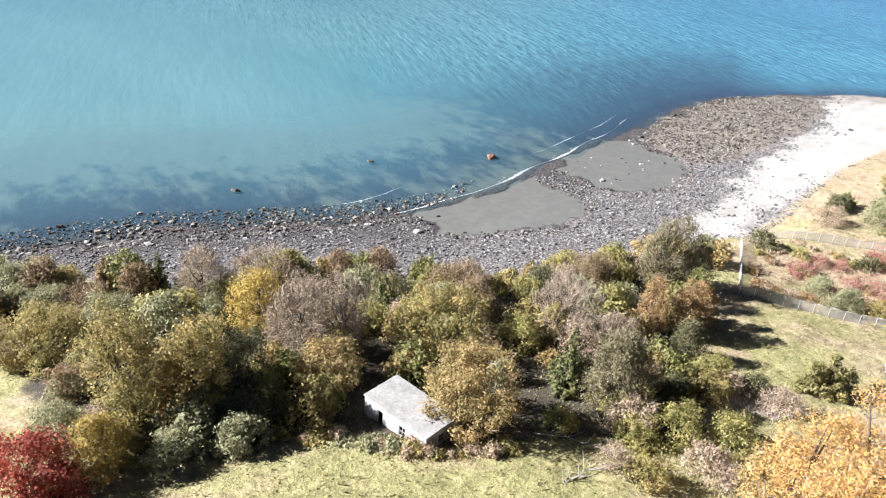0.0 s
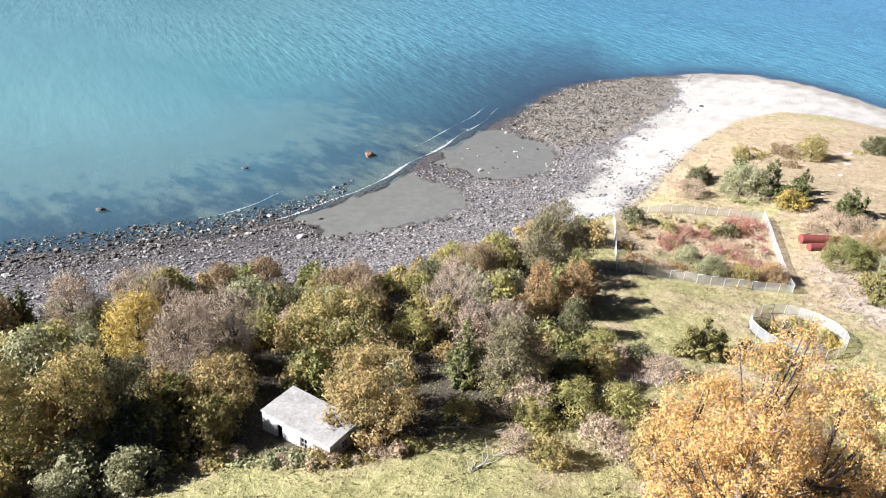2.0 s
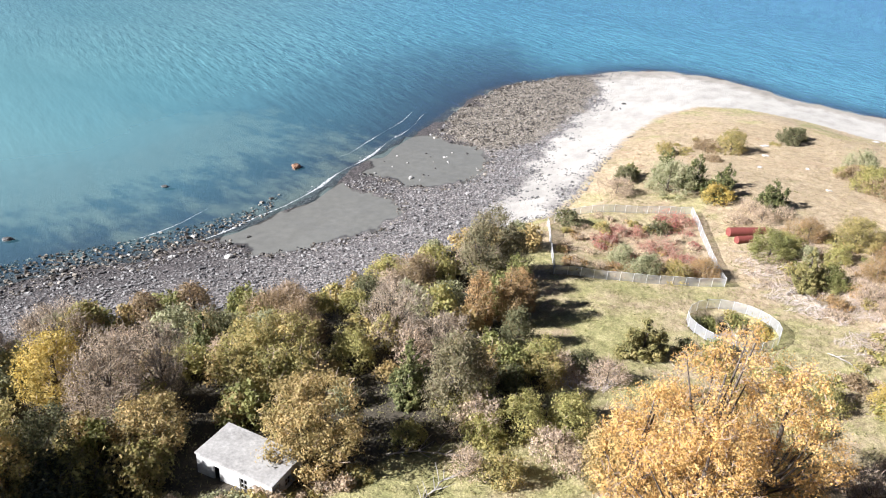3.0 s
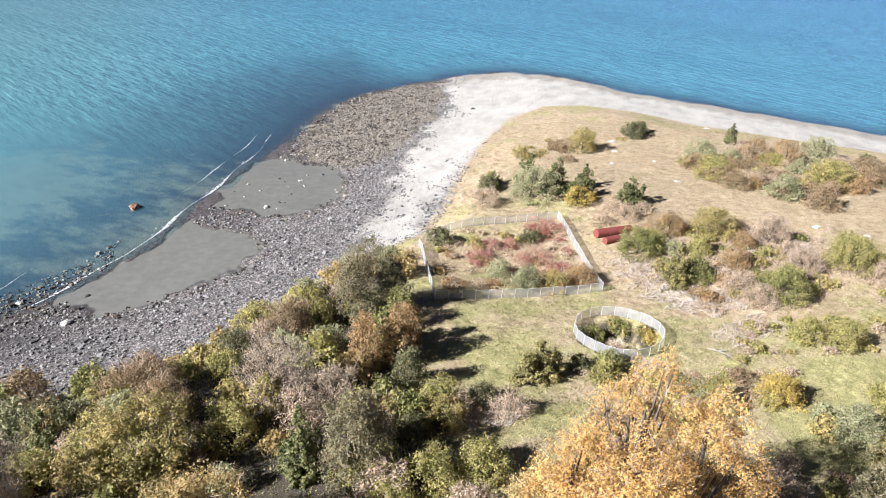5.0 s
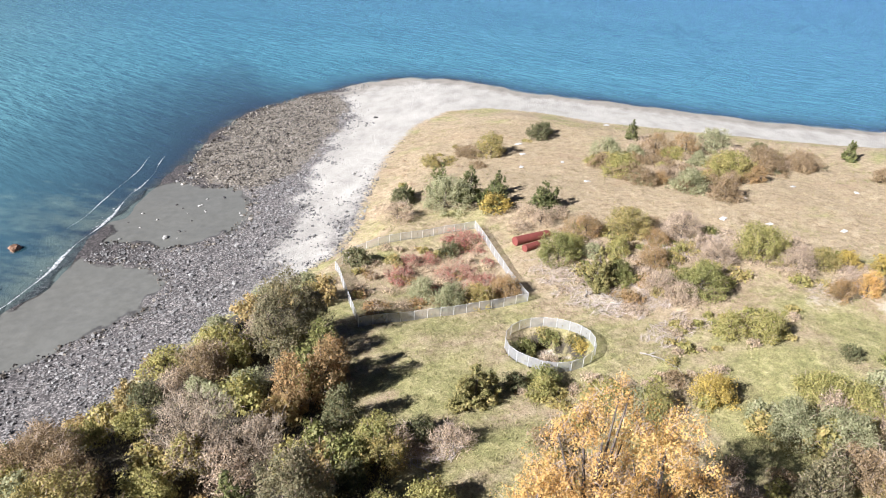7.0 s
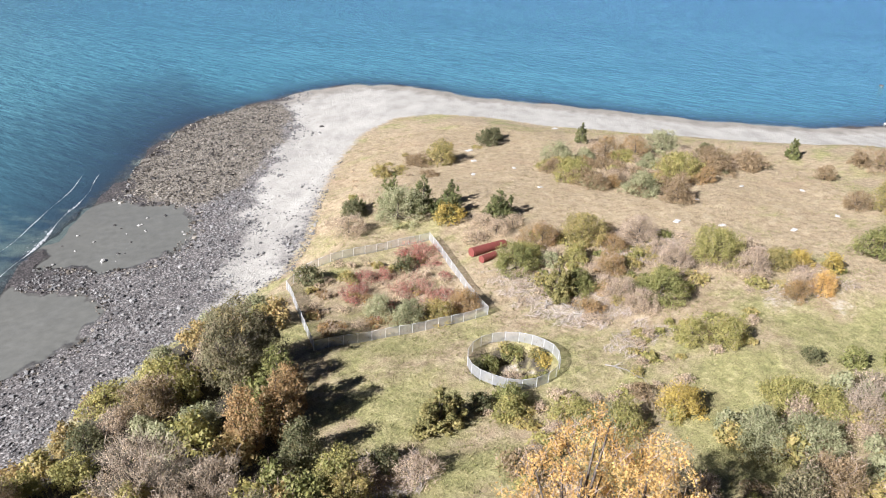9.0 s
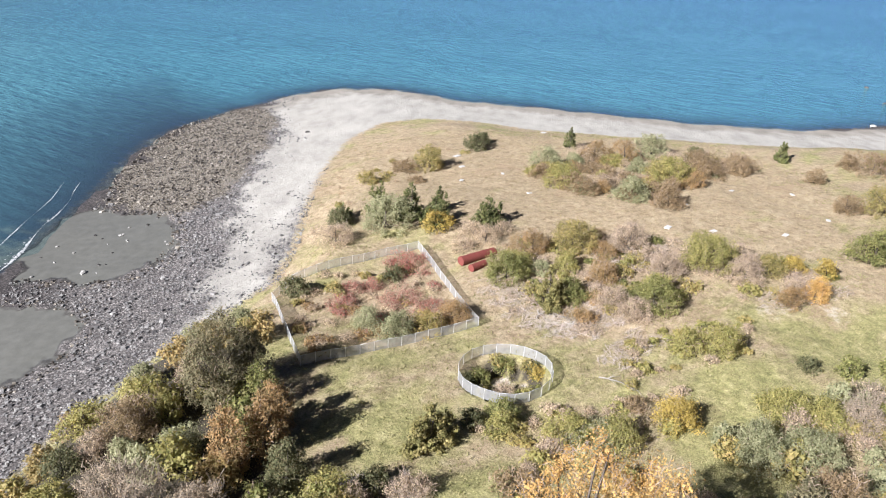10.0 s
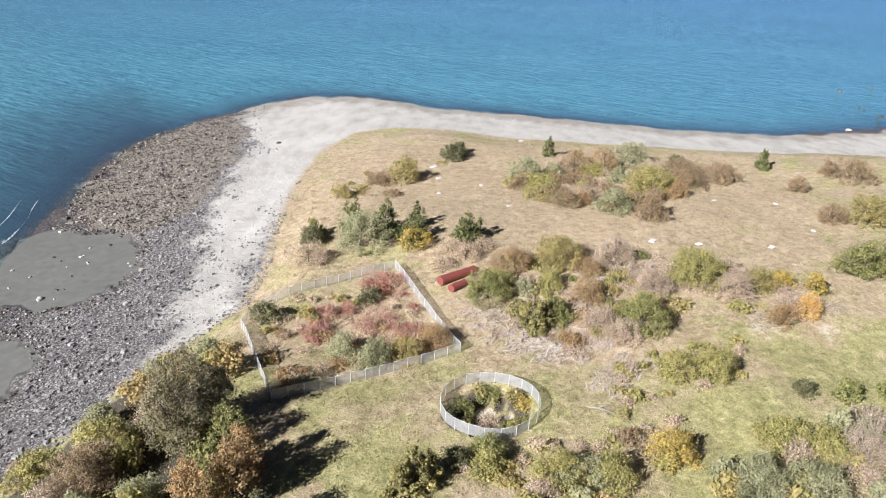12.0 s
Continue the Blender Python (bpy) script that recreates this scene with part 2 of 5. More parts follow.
    link(nt, calc(nt, "SUBTRACT", 0.95, calc(nt, "MULTIPLY", gloss, 0.62)), b.inputs["Roughness"])
    hgt = calc(nt, "ADD", calc(nt, "MULTIPLY", n3, 0.5), n2)
    hgt = calc(nt, "MULTIPLY", hgt, calc(nt, "SUBTRACT", 1.0, calc(nt, "MULTIPLY", gloss, 0.9)))
    relief(nt, b, hgt, 0.7, 0.5)
    return m


def water_material():
    m, nt, b, out = material("sea water")
    depth = field(nt, "depth")
    nt.nodes.remove(b)
    swell = noise_of(nt, 0.12, 3, 0.6, stretch=(0.22, 1.0, 1, -52))
    chop = noise_of(nt, 0.40, 3, 0.62, stretch=(0.26, 1.0, 1, -56))
    fine = noise_of(nt, 1.1, 2, 0.6, stretch=(0.4, 1.0, 1, -48))
    calm = field(nt, "calm")
    lively = calc(nt, "SUBTRACT", 1.0, calm)
    hgt = calc(nt, "ADD", calc(nt, "MULTIPLY", calc(nt, "MULTIPLY", swell, 0.7), calc(nt, "ADD", 0.35, calc(nt, "MULTIPLY", lively, 0.65))), calc(nt, "MULTIPLY", calc(nt, "ADD", calc(nt, "MULTIPLY", chop, 0.8), calc(nt, "MULTIPLY", fine, 0.18)), lively))
    bu = node(nt, "Bump", Strength=1.0, Distance=1.2)
    link(nt, hgt, bu.inputs["Height"])
    soft = node(nt, "Bump", Strength=1.0, Distance=0.55)
    link(nt, hgt, soft.inputs["Height"])
    tone = noise_of(nt, 0.010, 4, 0.6, stretch=(0.5, 1.0, 1, -30))
    open_sea = ramp(nt, tone, (0.32, (0.070, 0.192, 0.242)), (0.68, (0.086, 0.226, 0.280)))
    bay = ramp(nt, tone, (0.32, (0.088, 0.192, 0.206)), (0.68, (0.120, 0.232, 0.244)))
    col = mix(nt, field(nt, "turbid"), open_sea, bay)
    # bright and dark faces of the ripples, painted into the body colour
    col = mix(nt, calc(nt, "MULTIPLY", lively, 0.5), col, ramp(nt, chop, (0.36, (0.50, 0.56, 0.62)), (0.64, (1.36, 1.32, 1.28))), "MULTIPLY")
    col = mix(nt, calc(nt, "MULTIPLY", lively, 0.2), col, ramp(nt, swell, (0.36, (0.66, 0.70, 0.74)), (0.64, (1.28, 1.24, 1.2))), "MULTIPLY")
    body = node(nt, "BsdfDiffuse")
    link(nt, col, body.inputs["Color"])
    link(nt, bu.outputs["Normal"], body.inputs["Normal"])
    clear = node(nt, "BsdfTransparent")
    clear.inputs["Color"].default_value = (0.68, 0.84, 0.90, 1)
    murk = calc(nt, "SUBTRACT", 1.0, calc(nt, "POWER", 2.718, calc(nt, "MULTIPLY", depth, -0.6)), clamp=True)
    s1 = nt.nodes.new("ShaderNodeMixShader")
    link(nt, murk, s1.inputs[0]); link(nt, clear.outputs[0], s1.inputs[1]); link(nt, body.outputs[0], s1.inputs[2])
    fr = node(nt, "Fresnel", IOR=1.33)
    link(nt, soft.outputs["Normal"], fr.inputs["Normal"])
    gl = node(nt, "BsdfGlossy", Roughness=0.12, Color=(0.92, 0.97, 1.0, 1.0))
    link(nt, soft.outputs["Normal"], gl.inputs["Normal"])
    s2 = nt.nodes.new("ShaderNodeMixShader")
    link(nt, fr.outputs[0], s2.inputs[0]); link(nt, s1.outputs[0], s2.inputs[1]); link(nt, gl.outputs[0], s2.inputs[2])
    link(nt, s2.outputs[0], out.inputs["Surface"])
    return m


def mesh_wire_material():
    """Chain-link fabric seen from afar: open between the wires."""
    m, nt, b, out = material("chain link")
    b.inputs["Base Color"].default_value = (0.58, 0.58, 0.58, 1)
    b.inputs["Metallic"].default_value, b.inputs["Roughness"].default_value = 0.35, 0.5
    clear = node(nt, "BsdfTransparent")
    s = nt.nodes.new("ShaderNodeMixShader")
    link(nt, calc(nt, "ADD", 0.26, calc(nt, "MULTIPLY", noise_of(nt, 1.5, 4, 0.7), 0.28)), s.inputs[0])
    link(nt, clear.outputs[0], s.inputs[1]); link(nt, b.outputs[0], s.inputs[2])
    link(nt, s.outputs[0], out.inputs["Surface"])
    return m


M_GROUND, M_WATER, M_WIRE = ground_material(), water_material(), mesh_wire_material()
M_GALV = simple("galvanised steel", (0.42, 0.43, 0.44), (0.62, 0.62, 0.62), 3, 0.5, 0.3, 0.1, 0.005)
M_CONCRETE = simple("weathered concrete", (0.33, 0.32, 0.30), (0.48, 0.47, 0.445), 0.9, 0.9, 0, 0.4, 0.02)
M_ROOFING = simple("roof concrete", (0.19, 0.18, 0.165), (0.40, 0.385, 0.355), 0.35, 0.92, 0, 0.3, 0.02)
M_DARK = simple("dark interior", (0.012, 0.012, 0.012), (0.03, 0.028, 0.026), 2, 0.9)
M_FRAME = simple("grey painted wood", (0.30, 0.29, 0.27), (0.45, 0.44, 0.42), 4, 0.7)
M_RUST = simple("red oxide paint", (0.13, 0.030, 0.024), (0.22, 0.058, 0.044), 0.8, 0.65, 0, 0.25, 0.02)
M_BARK = simple("bark", (0.055, 0.042, 0.032), (0.13, 0.105, 0.085), 2.0, 0.95, 0, 0.6, 0.05)
M_TWIG = simple("grey twigs", (0.17, 0.135, 0.10), (0.37, 0.30, 0.225), 0.5, 0.9)
M_DRYTWIG = simple("dry brush twigs", (0.20, 0.14, 0.10), (0.42, 0.33, 0.25), 0.5, 0.9)
M_STICKS = simple("bleached sticks", (0.30, 0.24, 0.20), (0.56, 0.48, 0.42), 0.7, 0.9)
M_PALE = simple("pale concrete blocks", (0.42, 0.41, 0.39), (0.58, 0.56, 0.54), 2, 0.85)
M_WOOD = simple("bleached driftwood", (0.22, 0.195, 0.165), (0.38, 0.35, 0.31), 1.5, 0.9)
M_DARKROCK = simple("dark wet rock", (0.03, 0.027, 0.025), (0.085, 0.078, 0.07), 1.5, 0.55, 0, 0.6, 0.08)
M_PALEROCK = simple("pale rock", (0.24, 0.23, 0.21), (0.45, 0.43, 0.40), 1.5, 0.85, 0, 0.5, 0.06)
M_BROWNROCK = simple("brown boulder", (0.10, 0.05, 0.03), (0.30, 0.17, 0.10), 0.7, 0.7, 0, 0.6, 0.08)



def stones_material(name, rough, *colours):
    m, nt, b, _ = material(name)
    geo = nt.nodes.new("ShaderNodeNewGeometry")
    c = ramp(nt, geo.outputs["Random Per Island"], *[(i / (len(colours) - 1), col) for i, col in enumerate(colours)])
    n = noise_of(nt, 4.0, 4, 0.7)
    link(nt, mix(nt, 0.5, c, ramp(nt, n, (0.3, (0.45, 0.43, 0.4)), (0.7, (1, 1, 1))), "MULTIPLY"), b.inputs["Base Color"])
    b.inputs["Roughness"].default_value = rough
    relief(nt, b, n, 0.5, 0.06)
    return m


M_STONE = stones_material("beach stones", 0.85, (0.06, 0.056, 0.056), (0.14, 0.133, 0.13), (0.22, 0.21, 0.203), (0.34, 0.327, 0.31))
M_WETSTONE = stones_material("wet weedy stones", 0.5, (0.022, 0.019, 0.016), (0.06, 0.05, 0.04), (0.14, 0.118, 0.092), (0.36, 0.32, 0.265))


def foam_material():
    """White froth with open holes."""
    m, nt, b, out = material("sea foam")
    b.inputs["Base Color"].default_value = (0.72, 0.73, 0.73, 1)
    b.inputs["Roughness"].default_value = 0.7
    clear = node(nt, "BsdfTransparent")
    s = nt.nodes.new("ShaderNodeMixShader")
    link(nt, calc(nt, "MULTIPLY", step_of(nt, noise_of(nt, 1.3, 5, 0.75), 0.34, 0.60), 0.8), s.inputs[0])
    link(nt, clear.outputs[0], s.inputs[1]); link(nt, b.outputs[0], s.inputs[2])
    link(nt, s.outputs[0], out.inputs["Surface"])
    return m


M_FOAM = foam_material()
LEAVES = {
    "olive": leaf_material("olive and russet leaves", (0.058, 0.060, 0.016), (0.145, 0.128, 0.036), (0.24, 0.185, 0.055), (0.33, 0.215, 0.072)),
    "silver": leaf_material("grey-green leaves", (0.085, 0.093, 0.042), (0.165, 0.168, 0.080), (0.25, 0.243, 0.128), (0.33, 0.315, 0.185), gain=1.6),
    "lime": leaf_material("yellow-green leaves", (0.068, 0.072, 0.018), (0.142, 0.135, 0.035), (0.225, 0.195, 0.053), (0.31, 0.25, 0.08)),
    "green": leaf_material("green leaves", (0.040, 0.046, 0.012), (0.090, 0.096, 0.025), (0.16, 0.155, 0.042), (0.24, 0.205, 0.06)),
    "dark": leaf_material("dark green leaves", (0.028, 0.032, 0.013), (0.058, 0.06, 0.025), (0.10, 0.098, 0.042), (0.17, 0.145, 0.07)),
    "dull": leaf_material("dull olive leaves", (0.05, 0.05, 0.022), (0.10, 0.092, 0.045), (0.16, 0.14, 0.07), (0.23, 0.185, 0.10), gain=1.5),
    "juniper": leaf_material("juniper needles", (0.020, 0.024, 0.008), (0.046, 0.052, 0.014), (0.085, 0.090, 0.024), (0.14, 0.135, 0.04), glow=0.12),
    "cedar": leaf_material("olive juniper needles", (0.035, 0.036, 0.010), (0.075, 0.07, 0.018), (0.13, 0.11, 0.03), (0.20, 0.155, 0.05), glow=0.12),
    "gold": leaf_material("golden leaves", (0.30, 0.16, 0.042), (0.44, 0.255, 0.066), (0.53, 0.335, 0.088), (0.55, 0.40, 0.155), gain=1.3),
    "ochre": leaf_material("ochre leaves", (0.10, 0.078, 0.018), (0.19, 0.142, 0.026), (0.29, 0.21, 0.034), (0.36, 0.265, 0.055)),
    "orange": leaf_material("orange-brown leaves", (0.095, 0.075, 0.03), (0.18, 0.125, 0.05), (0.27, 0.16, 0.06), (0.35, 0.23, 0.09), gain=1.6),
    "tan": leaf_material("tan leaves", (0.095, 0.08, 0.026), (0.18, 0.14, 0.045), (0.27, 0.19, 0.068), (0.34, 0.225, 0.09), gain=1.7),
    "brown": leaf_material("brown leaves", (0.07, 0.055, 0.025), (0.15, 0.105, 0.05), (0.24, 0.165, 0.085), (0.31, 0.23, 0.12), gain=1.6),
    "brush": leaf_material("dry pinkish brush", (0.15, 0.11, 0.068), (0.25, 0.19, 0.12), (0.34, 0.26, 0.17), (0.42, 0.335, 0.225)),
    "red": leaf_material("red leaves", (0.07, 0.012, 0.010), (0.17, 0.03, 0.018), (0.28, 0.055, 0.028), (0.34, 0.12, 0.05)),
    "sumac": leaf_material("crimson leaves", (0.16, 0.09, 0.06), (0.21, 0.06, 0.05), (0.25, 0.13, 0.09), (0.30, 0.22, 0.145)),
    "grass": leaf_material("grass tufts", (0.10, 0.11, 0.03), (0.19, 0.185, 0.06), (0.30, 0.265, 0.115), (0.36, 0.31, 0.16), gain=1.2),
    "straw": leaf_material("straw tufts", (0.20, 0.16, 0.08), (0.30, 0.24, 0.125), (0.40, 0.335, 0.19), (0.43, 0.36, 0.23), gain=1.15),
}

# ---- building helpers ----
def mesh_of(name, verts, faces, material, smooth_faces=False, tone=None):
    me = bpy.data.meshes.new(name)
    if isinstance(faces, np.ndarray):
        v, f = np.asarray(verts, np.float32), faces.astype(np.int32)
        me.vertices.add(len(v))
        me.vertices.foreach_set("co", v.ravel())
        me.loops.add(f.size)
        me.loops.foreach_set("vertex_index", f.ravel())
        me.polygons.add(len(f))
        me.polygons.foreach_set("loop_start", np.arange(len(f), dtype=np.int32) * f.shape[1])
        me.update(calc_edges=True)
    else:
        me.from_pydata(verts, [], faces)
    me.materials.append(material)
    me.polygons.foreach_set("use_smooth", [smooth_faces] * len(me.polygons))
    if tone is not None:
        me.attributes.new("tone", "FLOAT", "POINT").data.foreach_set("value", tone.astype(np.float32))
    me.update()
    return me


def part(name, me, parent, label="", at=None):
    ob = new(name, me)
    ob.parent = parent
    if at is not None:
        ob.matrix_local = at
    return tagged(ob, label)


def thing(name, m, label, category, group="", kind=""):
    ob = new(name)
    ob.matrix_basis = m
    return tagged(ob, label, category, group, kind)


def box_into(bm, x0, x1, y0, y1, z0, z1, bevel=0.0):
    r = bmesh.ops.create_cube(bm, size=1.0, matrix=Matrix.LocRotScale(((x0 + x1) / 2, (y0 + y1) / 2, (z0 + z1) / 2), None, (x1 - x0, y1 - y0, z1 - z0)))
    if bevel:
        edges = {e for v in r["verts"] for e in v.link_edges}
        bmesh.ops.bevel(bm, geom=list(edges), offset=bevel, segments=1, affect="EDGES")


def bm_mesh(name, bm, material):
    me = bpy.data.meshes.new(name)
    bm.to_mesh(me)
    bm.free()
    me.materials.append(material)
    return me


def boxes_mesh(name, material, *boxes, bevel=0.015):
    bm = bmesh.new()
    for b in boxes:
        box_into(bm, *b, bevel=bevel)
    return bm_mesh(name, bm, material)


def tube(points, radii, sides=6):
    """Vertices and faces of a tapered tube along points."""
    verts, faces = [], []
    for i, (p, r) in enumerate(zip(points, radii)):
        a = points[max(i - 1, 0)]
        b = points[min(i + 1, len(points) - 1)]
        d = (Vector(b) - Vector(a)).normalized()
        u = d.orthogonal().normalized()
        w = d.cross(u)
        for k in range(sides):
            g = 6.28319 * k / sides
            verts.append(tuple(Vector(p) + (u * math.cos(g) + w * math.sin(g)) * r))
        if i:
            o = (i - 1) * sides
            faces += [(o + k, o + (k + 1) % sides, o + sides + (k + 1) % sides, o + sides + k) for k in range(sides)]
    n = len(verts)
    faces += [tuple(range(sides - 1, -1, -1)), tuple(range(n - sides, n))]
    return verts, faces


def join(pieces):
    verts, faces = [], []
    for v, f in pieces:
        o = len(verts)
        verts += v
        faces += [tuple(i + o for i in q) for q in f]
    return verts, faces


def units(rng, n):
    v = rng.normal(size=(n, 3))
    return v / np.linalg.norm(v, axis=1)[:, None]


def blades(pos, normal, along, half_long, half_wide):
    """One small pointed leaf, of two triangles, for each place."""
    along = along - normal * np.sum(along * normal, 1)[:, None]
    along /= np.linalg.norm(along, axis=1)[:, None] + 1e-9
    side = np.cross(normal, along)
    a, b = along * half_long[:, None], side * half_wide[:, None]
    v = np.stack([pos - a, pos + b + 0.15 * a, pos + a, pos - b + 0.15 * a], 1).reshape(-1, 3)
    return v, np.arange(len(v)).reshape(-1, 4)


def specks(pos, normal, along, half_long, half_wide):
    """One small three-cornered leaf for each place."""
    along = along - normal * np.sum(along * normal, 1)[:, None]
    along /= np.linalg.norm(along, axis=1)[:, None] + 1e-9
    side = np.cross(normal, along)
    a, b = along * half_long[:, None], side * half_wide[:, None]
    v = np.stack([pos + a, pos - 0.7 * a + b, pos - 0.8 * a - b], 1).reshape(-1, 3)
    return v, np.arange(len(v)).reshape(-1, 3)

# ---- ground and sea ----
def spread(lo, hi, step, far):
    core = np.arange(lo, hi + 0.01, step)
    out = step * np.cumsum(1.35 ** np.arange(1, 40))
    out = out[out < far]
    return np.concatenate([(lo - out)[::-1], core, hi + out])


def sheet(name, xs, ys, zs, fields, material):
    X, Y = np.meshgrid(xs, ys)
    nx, ny = len(xs), len(ys)
    i = np.arange(nx * ny).reshape(ny, nx)
    quads = np.stack([i[:-1, :-1], i[:-1, 1:], i[1:, 1:], i[1:, :-1]], -1).reshape(-1, 4)
    me = mesh_of(name, np.stack([X, Y, zs], -1).reshape(-1, 3), quads, material, True)
    for key, values in fields.items():
        me.attributes.new(key, "FLOAT", "POINT").data.foreach_set("value", values.astype(np.float32).ravel())
    return new(name, me)


gx, gy = spread(-150, 330, 1.6, 2600), spread(20, 350, 1.6, 2600)
X, Y = np.meshgrid(gx, gy)
SEA_D, VEG_D = inside_by(SHORE, X, Y), inside_by(EDGE, X, Y)
REEF = [(-17, 224), (-13, 242), (0, 275), (12, 293), (29, 308), (42, 313), (44, 296), (34, 262), (21, 231), (13, 214), (2, 206), (-6, 208), (-15, 212)]
FLAT_A = [(-62, 136), (-52, 127), (-44, 131), (-35, 136), (-27, 142), (-24, 151), (-26, 161), (-33, 166), (-42, 170), (-48, 156)]
FLAT_B = [(-29, 213), (-22, 216), (-9, 209), (-3, 201), (-4, 187), (-10, 174), (-19, 170), (-27, 174), (-37, 180), (-37, 192)]
SANDS = [(-10, 138), (-1, 158), (6, 176), (12, 203), (19, 221), (29, 246), (39, 265), (44, 290), (42, 314), (60, 332), (86, 341), (108, 331), (170, 276), (253, 224), (420, 190), (420, 110), (246, 170), (123, 234), (74, 250), (34, 200), (8, 148)]
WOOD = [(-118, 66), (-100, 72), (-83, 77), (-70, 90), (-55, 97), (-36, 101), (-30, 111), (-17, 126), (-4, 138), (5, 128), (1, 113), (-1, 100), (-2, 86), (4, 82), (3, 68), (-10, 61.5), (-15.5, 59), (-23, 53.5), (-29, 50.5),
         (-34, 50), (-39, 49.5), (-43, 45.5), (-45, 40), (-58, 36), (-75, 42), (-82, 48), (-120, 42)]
Z = height(X, Y)
PIT = np.hypot(X - RING[0], Y - RING[1])
ARC = np.exp(-((PIT - 3.2) / 0.75) ** 2) * smooth((X + 0.6 * Y - 36.7 - 60.1) / 2.0)   # worn path in the pit
Z = Z + np.where(VEG_D < 0, 0.05 * waves2(X, Y, 4, 9) * (SEA_D > 3), 0.0)
dry = 0.30 + 0.55 * bump(X, Y, 120, 165, 62) + 0.42 * bump(X, Y, 60, 215, 48) + 0.30 * bump(X, Y, 68, 125, 24) + 0.35 * bump(X, Y, 25, 132, 16) - 0.12 * bump(X, Y, 22, 105, 22) - 0.25 * bump(X, Y, 80, 85, 22) - 0.28 * bump(X, Y, -15, 48, 28) - 0.35 * np.exp(-(along_track(X, Y) / 2.6) ** 2)
ground = sheet("ground", gx, gy, Z, {
    "veg": VEG_D, "sea": SEA_D, "dry": dry, "reef": smooth(0.5 + (inside_by(REEF, X, Y) + 2.5 * waves2(X, Y, 16, 63)) / 16),
    "flat": np.maximum(smooth(0.5 + (inside_by(FLAT_A, X, Y) + 1.6 * waves2(X, Y, 13, 61) + waves2(X, Y, 5, 62)) / 6), smooth(0.5 + (inside_by(FLAT_B, X, Y) + 1.6 * waves2(X, Y, 13, 61) + waves2(X, Y, 5, 62)) / 6)),
    "sand": smooth(0.5 + (inside_by(SANDS, X, Y) + 3.0 * waves2(X, Y, 15, 64)) / (9 + 13 * smooth((215 - Y) / 30))), "weed": 0.21 * bump(X, Y, -98, 113, 17) + 0.22 * bump(X, Y, -122, 93, 22) + 0.08 * bump(X, Y, -78, 128, 12) + 0.20 * bump(X, Y, -58, 180, 9) + 0.11 * bump(X, Y, -72, 166, 24) + 0.12 * bump(X, Y, -84, 159, 8) + 0.30 * bump(X, Y, -24, 245, 26) + 0.22 * bump(X, Y, -48, 262, 40) + 0.25 * bump(X, Y, -5, 285, 26) + 0.22 * bump(X, Y, 30, 325, 22) + 0.1 * bump(X, Y, -68, 138, 12) - 0.15 * bump(X, Y, -45, 165, 16) - 0.22 * smooth((-SEA_D - 22) / 40) * smooth((260 - Y) / 70) + 0.3 * smooth((Y - 185) / 90),
    # where the floor has shade painted in: the wood and the pit
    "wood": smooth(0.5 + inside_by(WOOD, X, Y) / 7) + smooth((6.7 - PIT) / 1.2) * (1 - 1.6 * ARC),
    "bare": 1.2 * ARC + 0.55 * bump(X, Y, 102, 94, 4) + 0.5 * bump(X, Y, 91, 99, 4) + 0.6 * bump(X, Y, 55, 113, 6) + 0.5 * bump(X, Y, 82, 128, 5)}, M_GROUND)
tagged(ground, "autumn meadow, pebble beach and sand spit above a tidal shore", "ground", kind="structure")
wx, wy = spread(-260, 360, 5.0, 3500), spread(20, 420, 5.0, 3500)
WX, WY = np.meshgrid(wx, wy)
water = sheet("water", wx, wy, np.zeros(WX.shape), {"depth": np.maximum(0.0, -height(WX, WY)), "turbid": smooth((10 - WX) / 190) * (0.2 + 0.8 * smooth((-inside_by(SHORE, WX, WY) - 18) / 60)),
    "calm": 0.95 * np.clip(smooth((310 - WY) / 120) * smooth((-10 - WX) / 60) + 0.7 * smooth((-60 - WX) / 150), 0, 1)}, M_WATER)
water.visible_shadow = False
tagged(water, "calm teal sea with small ripples over weedy shallows", "sea", kind="structure")

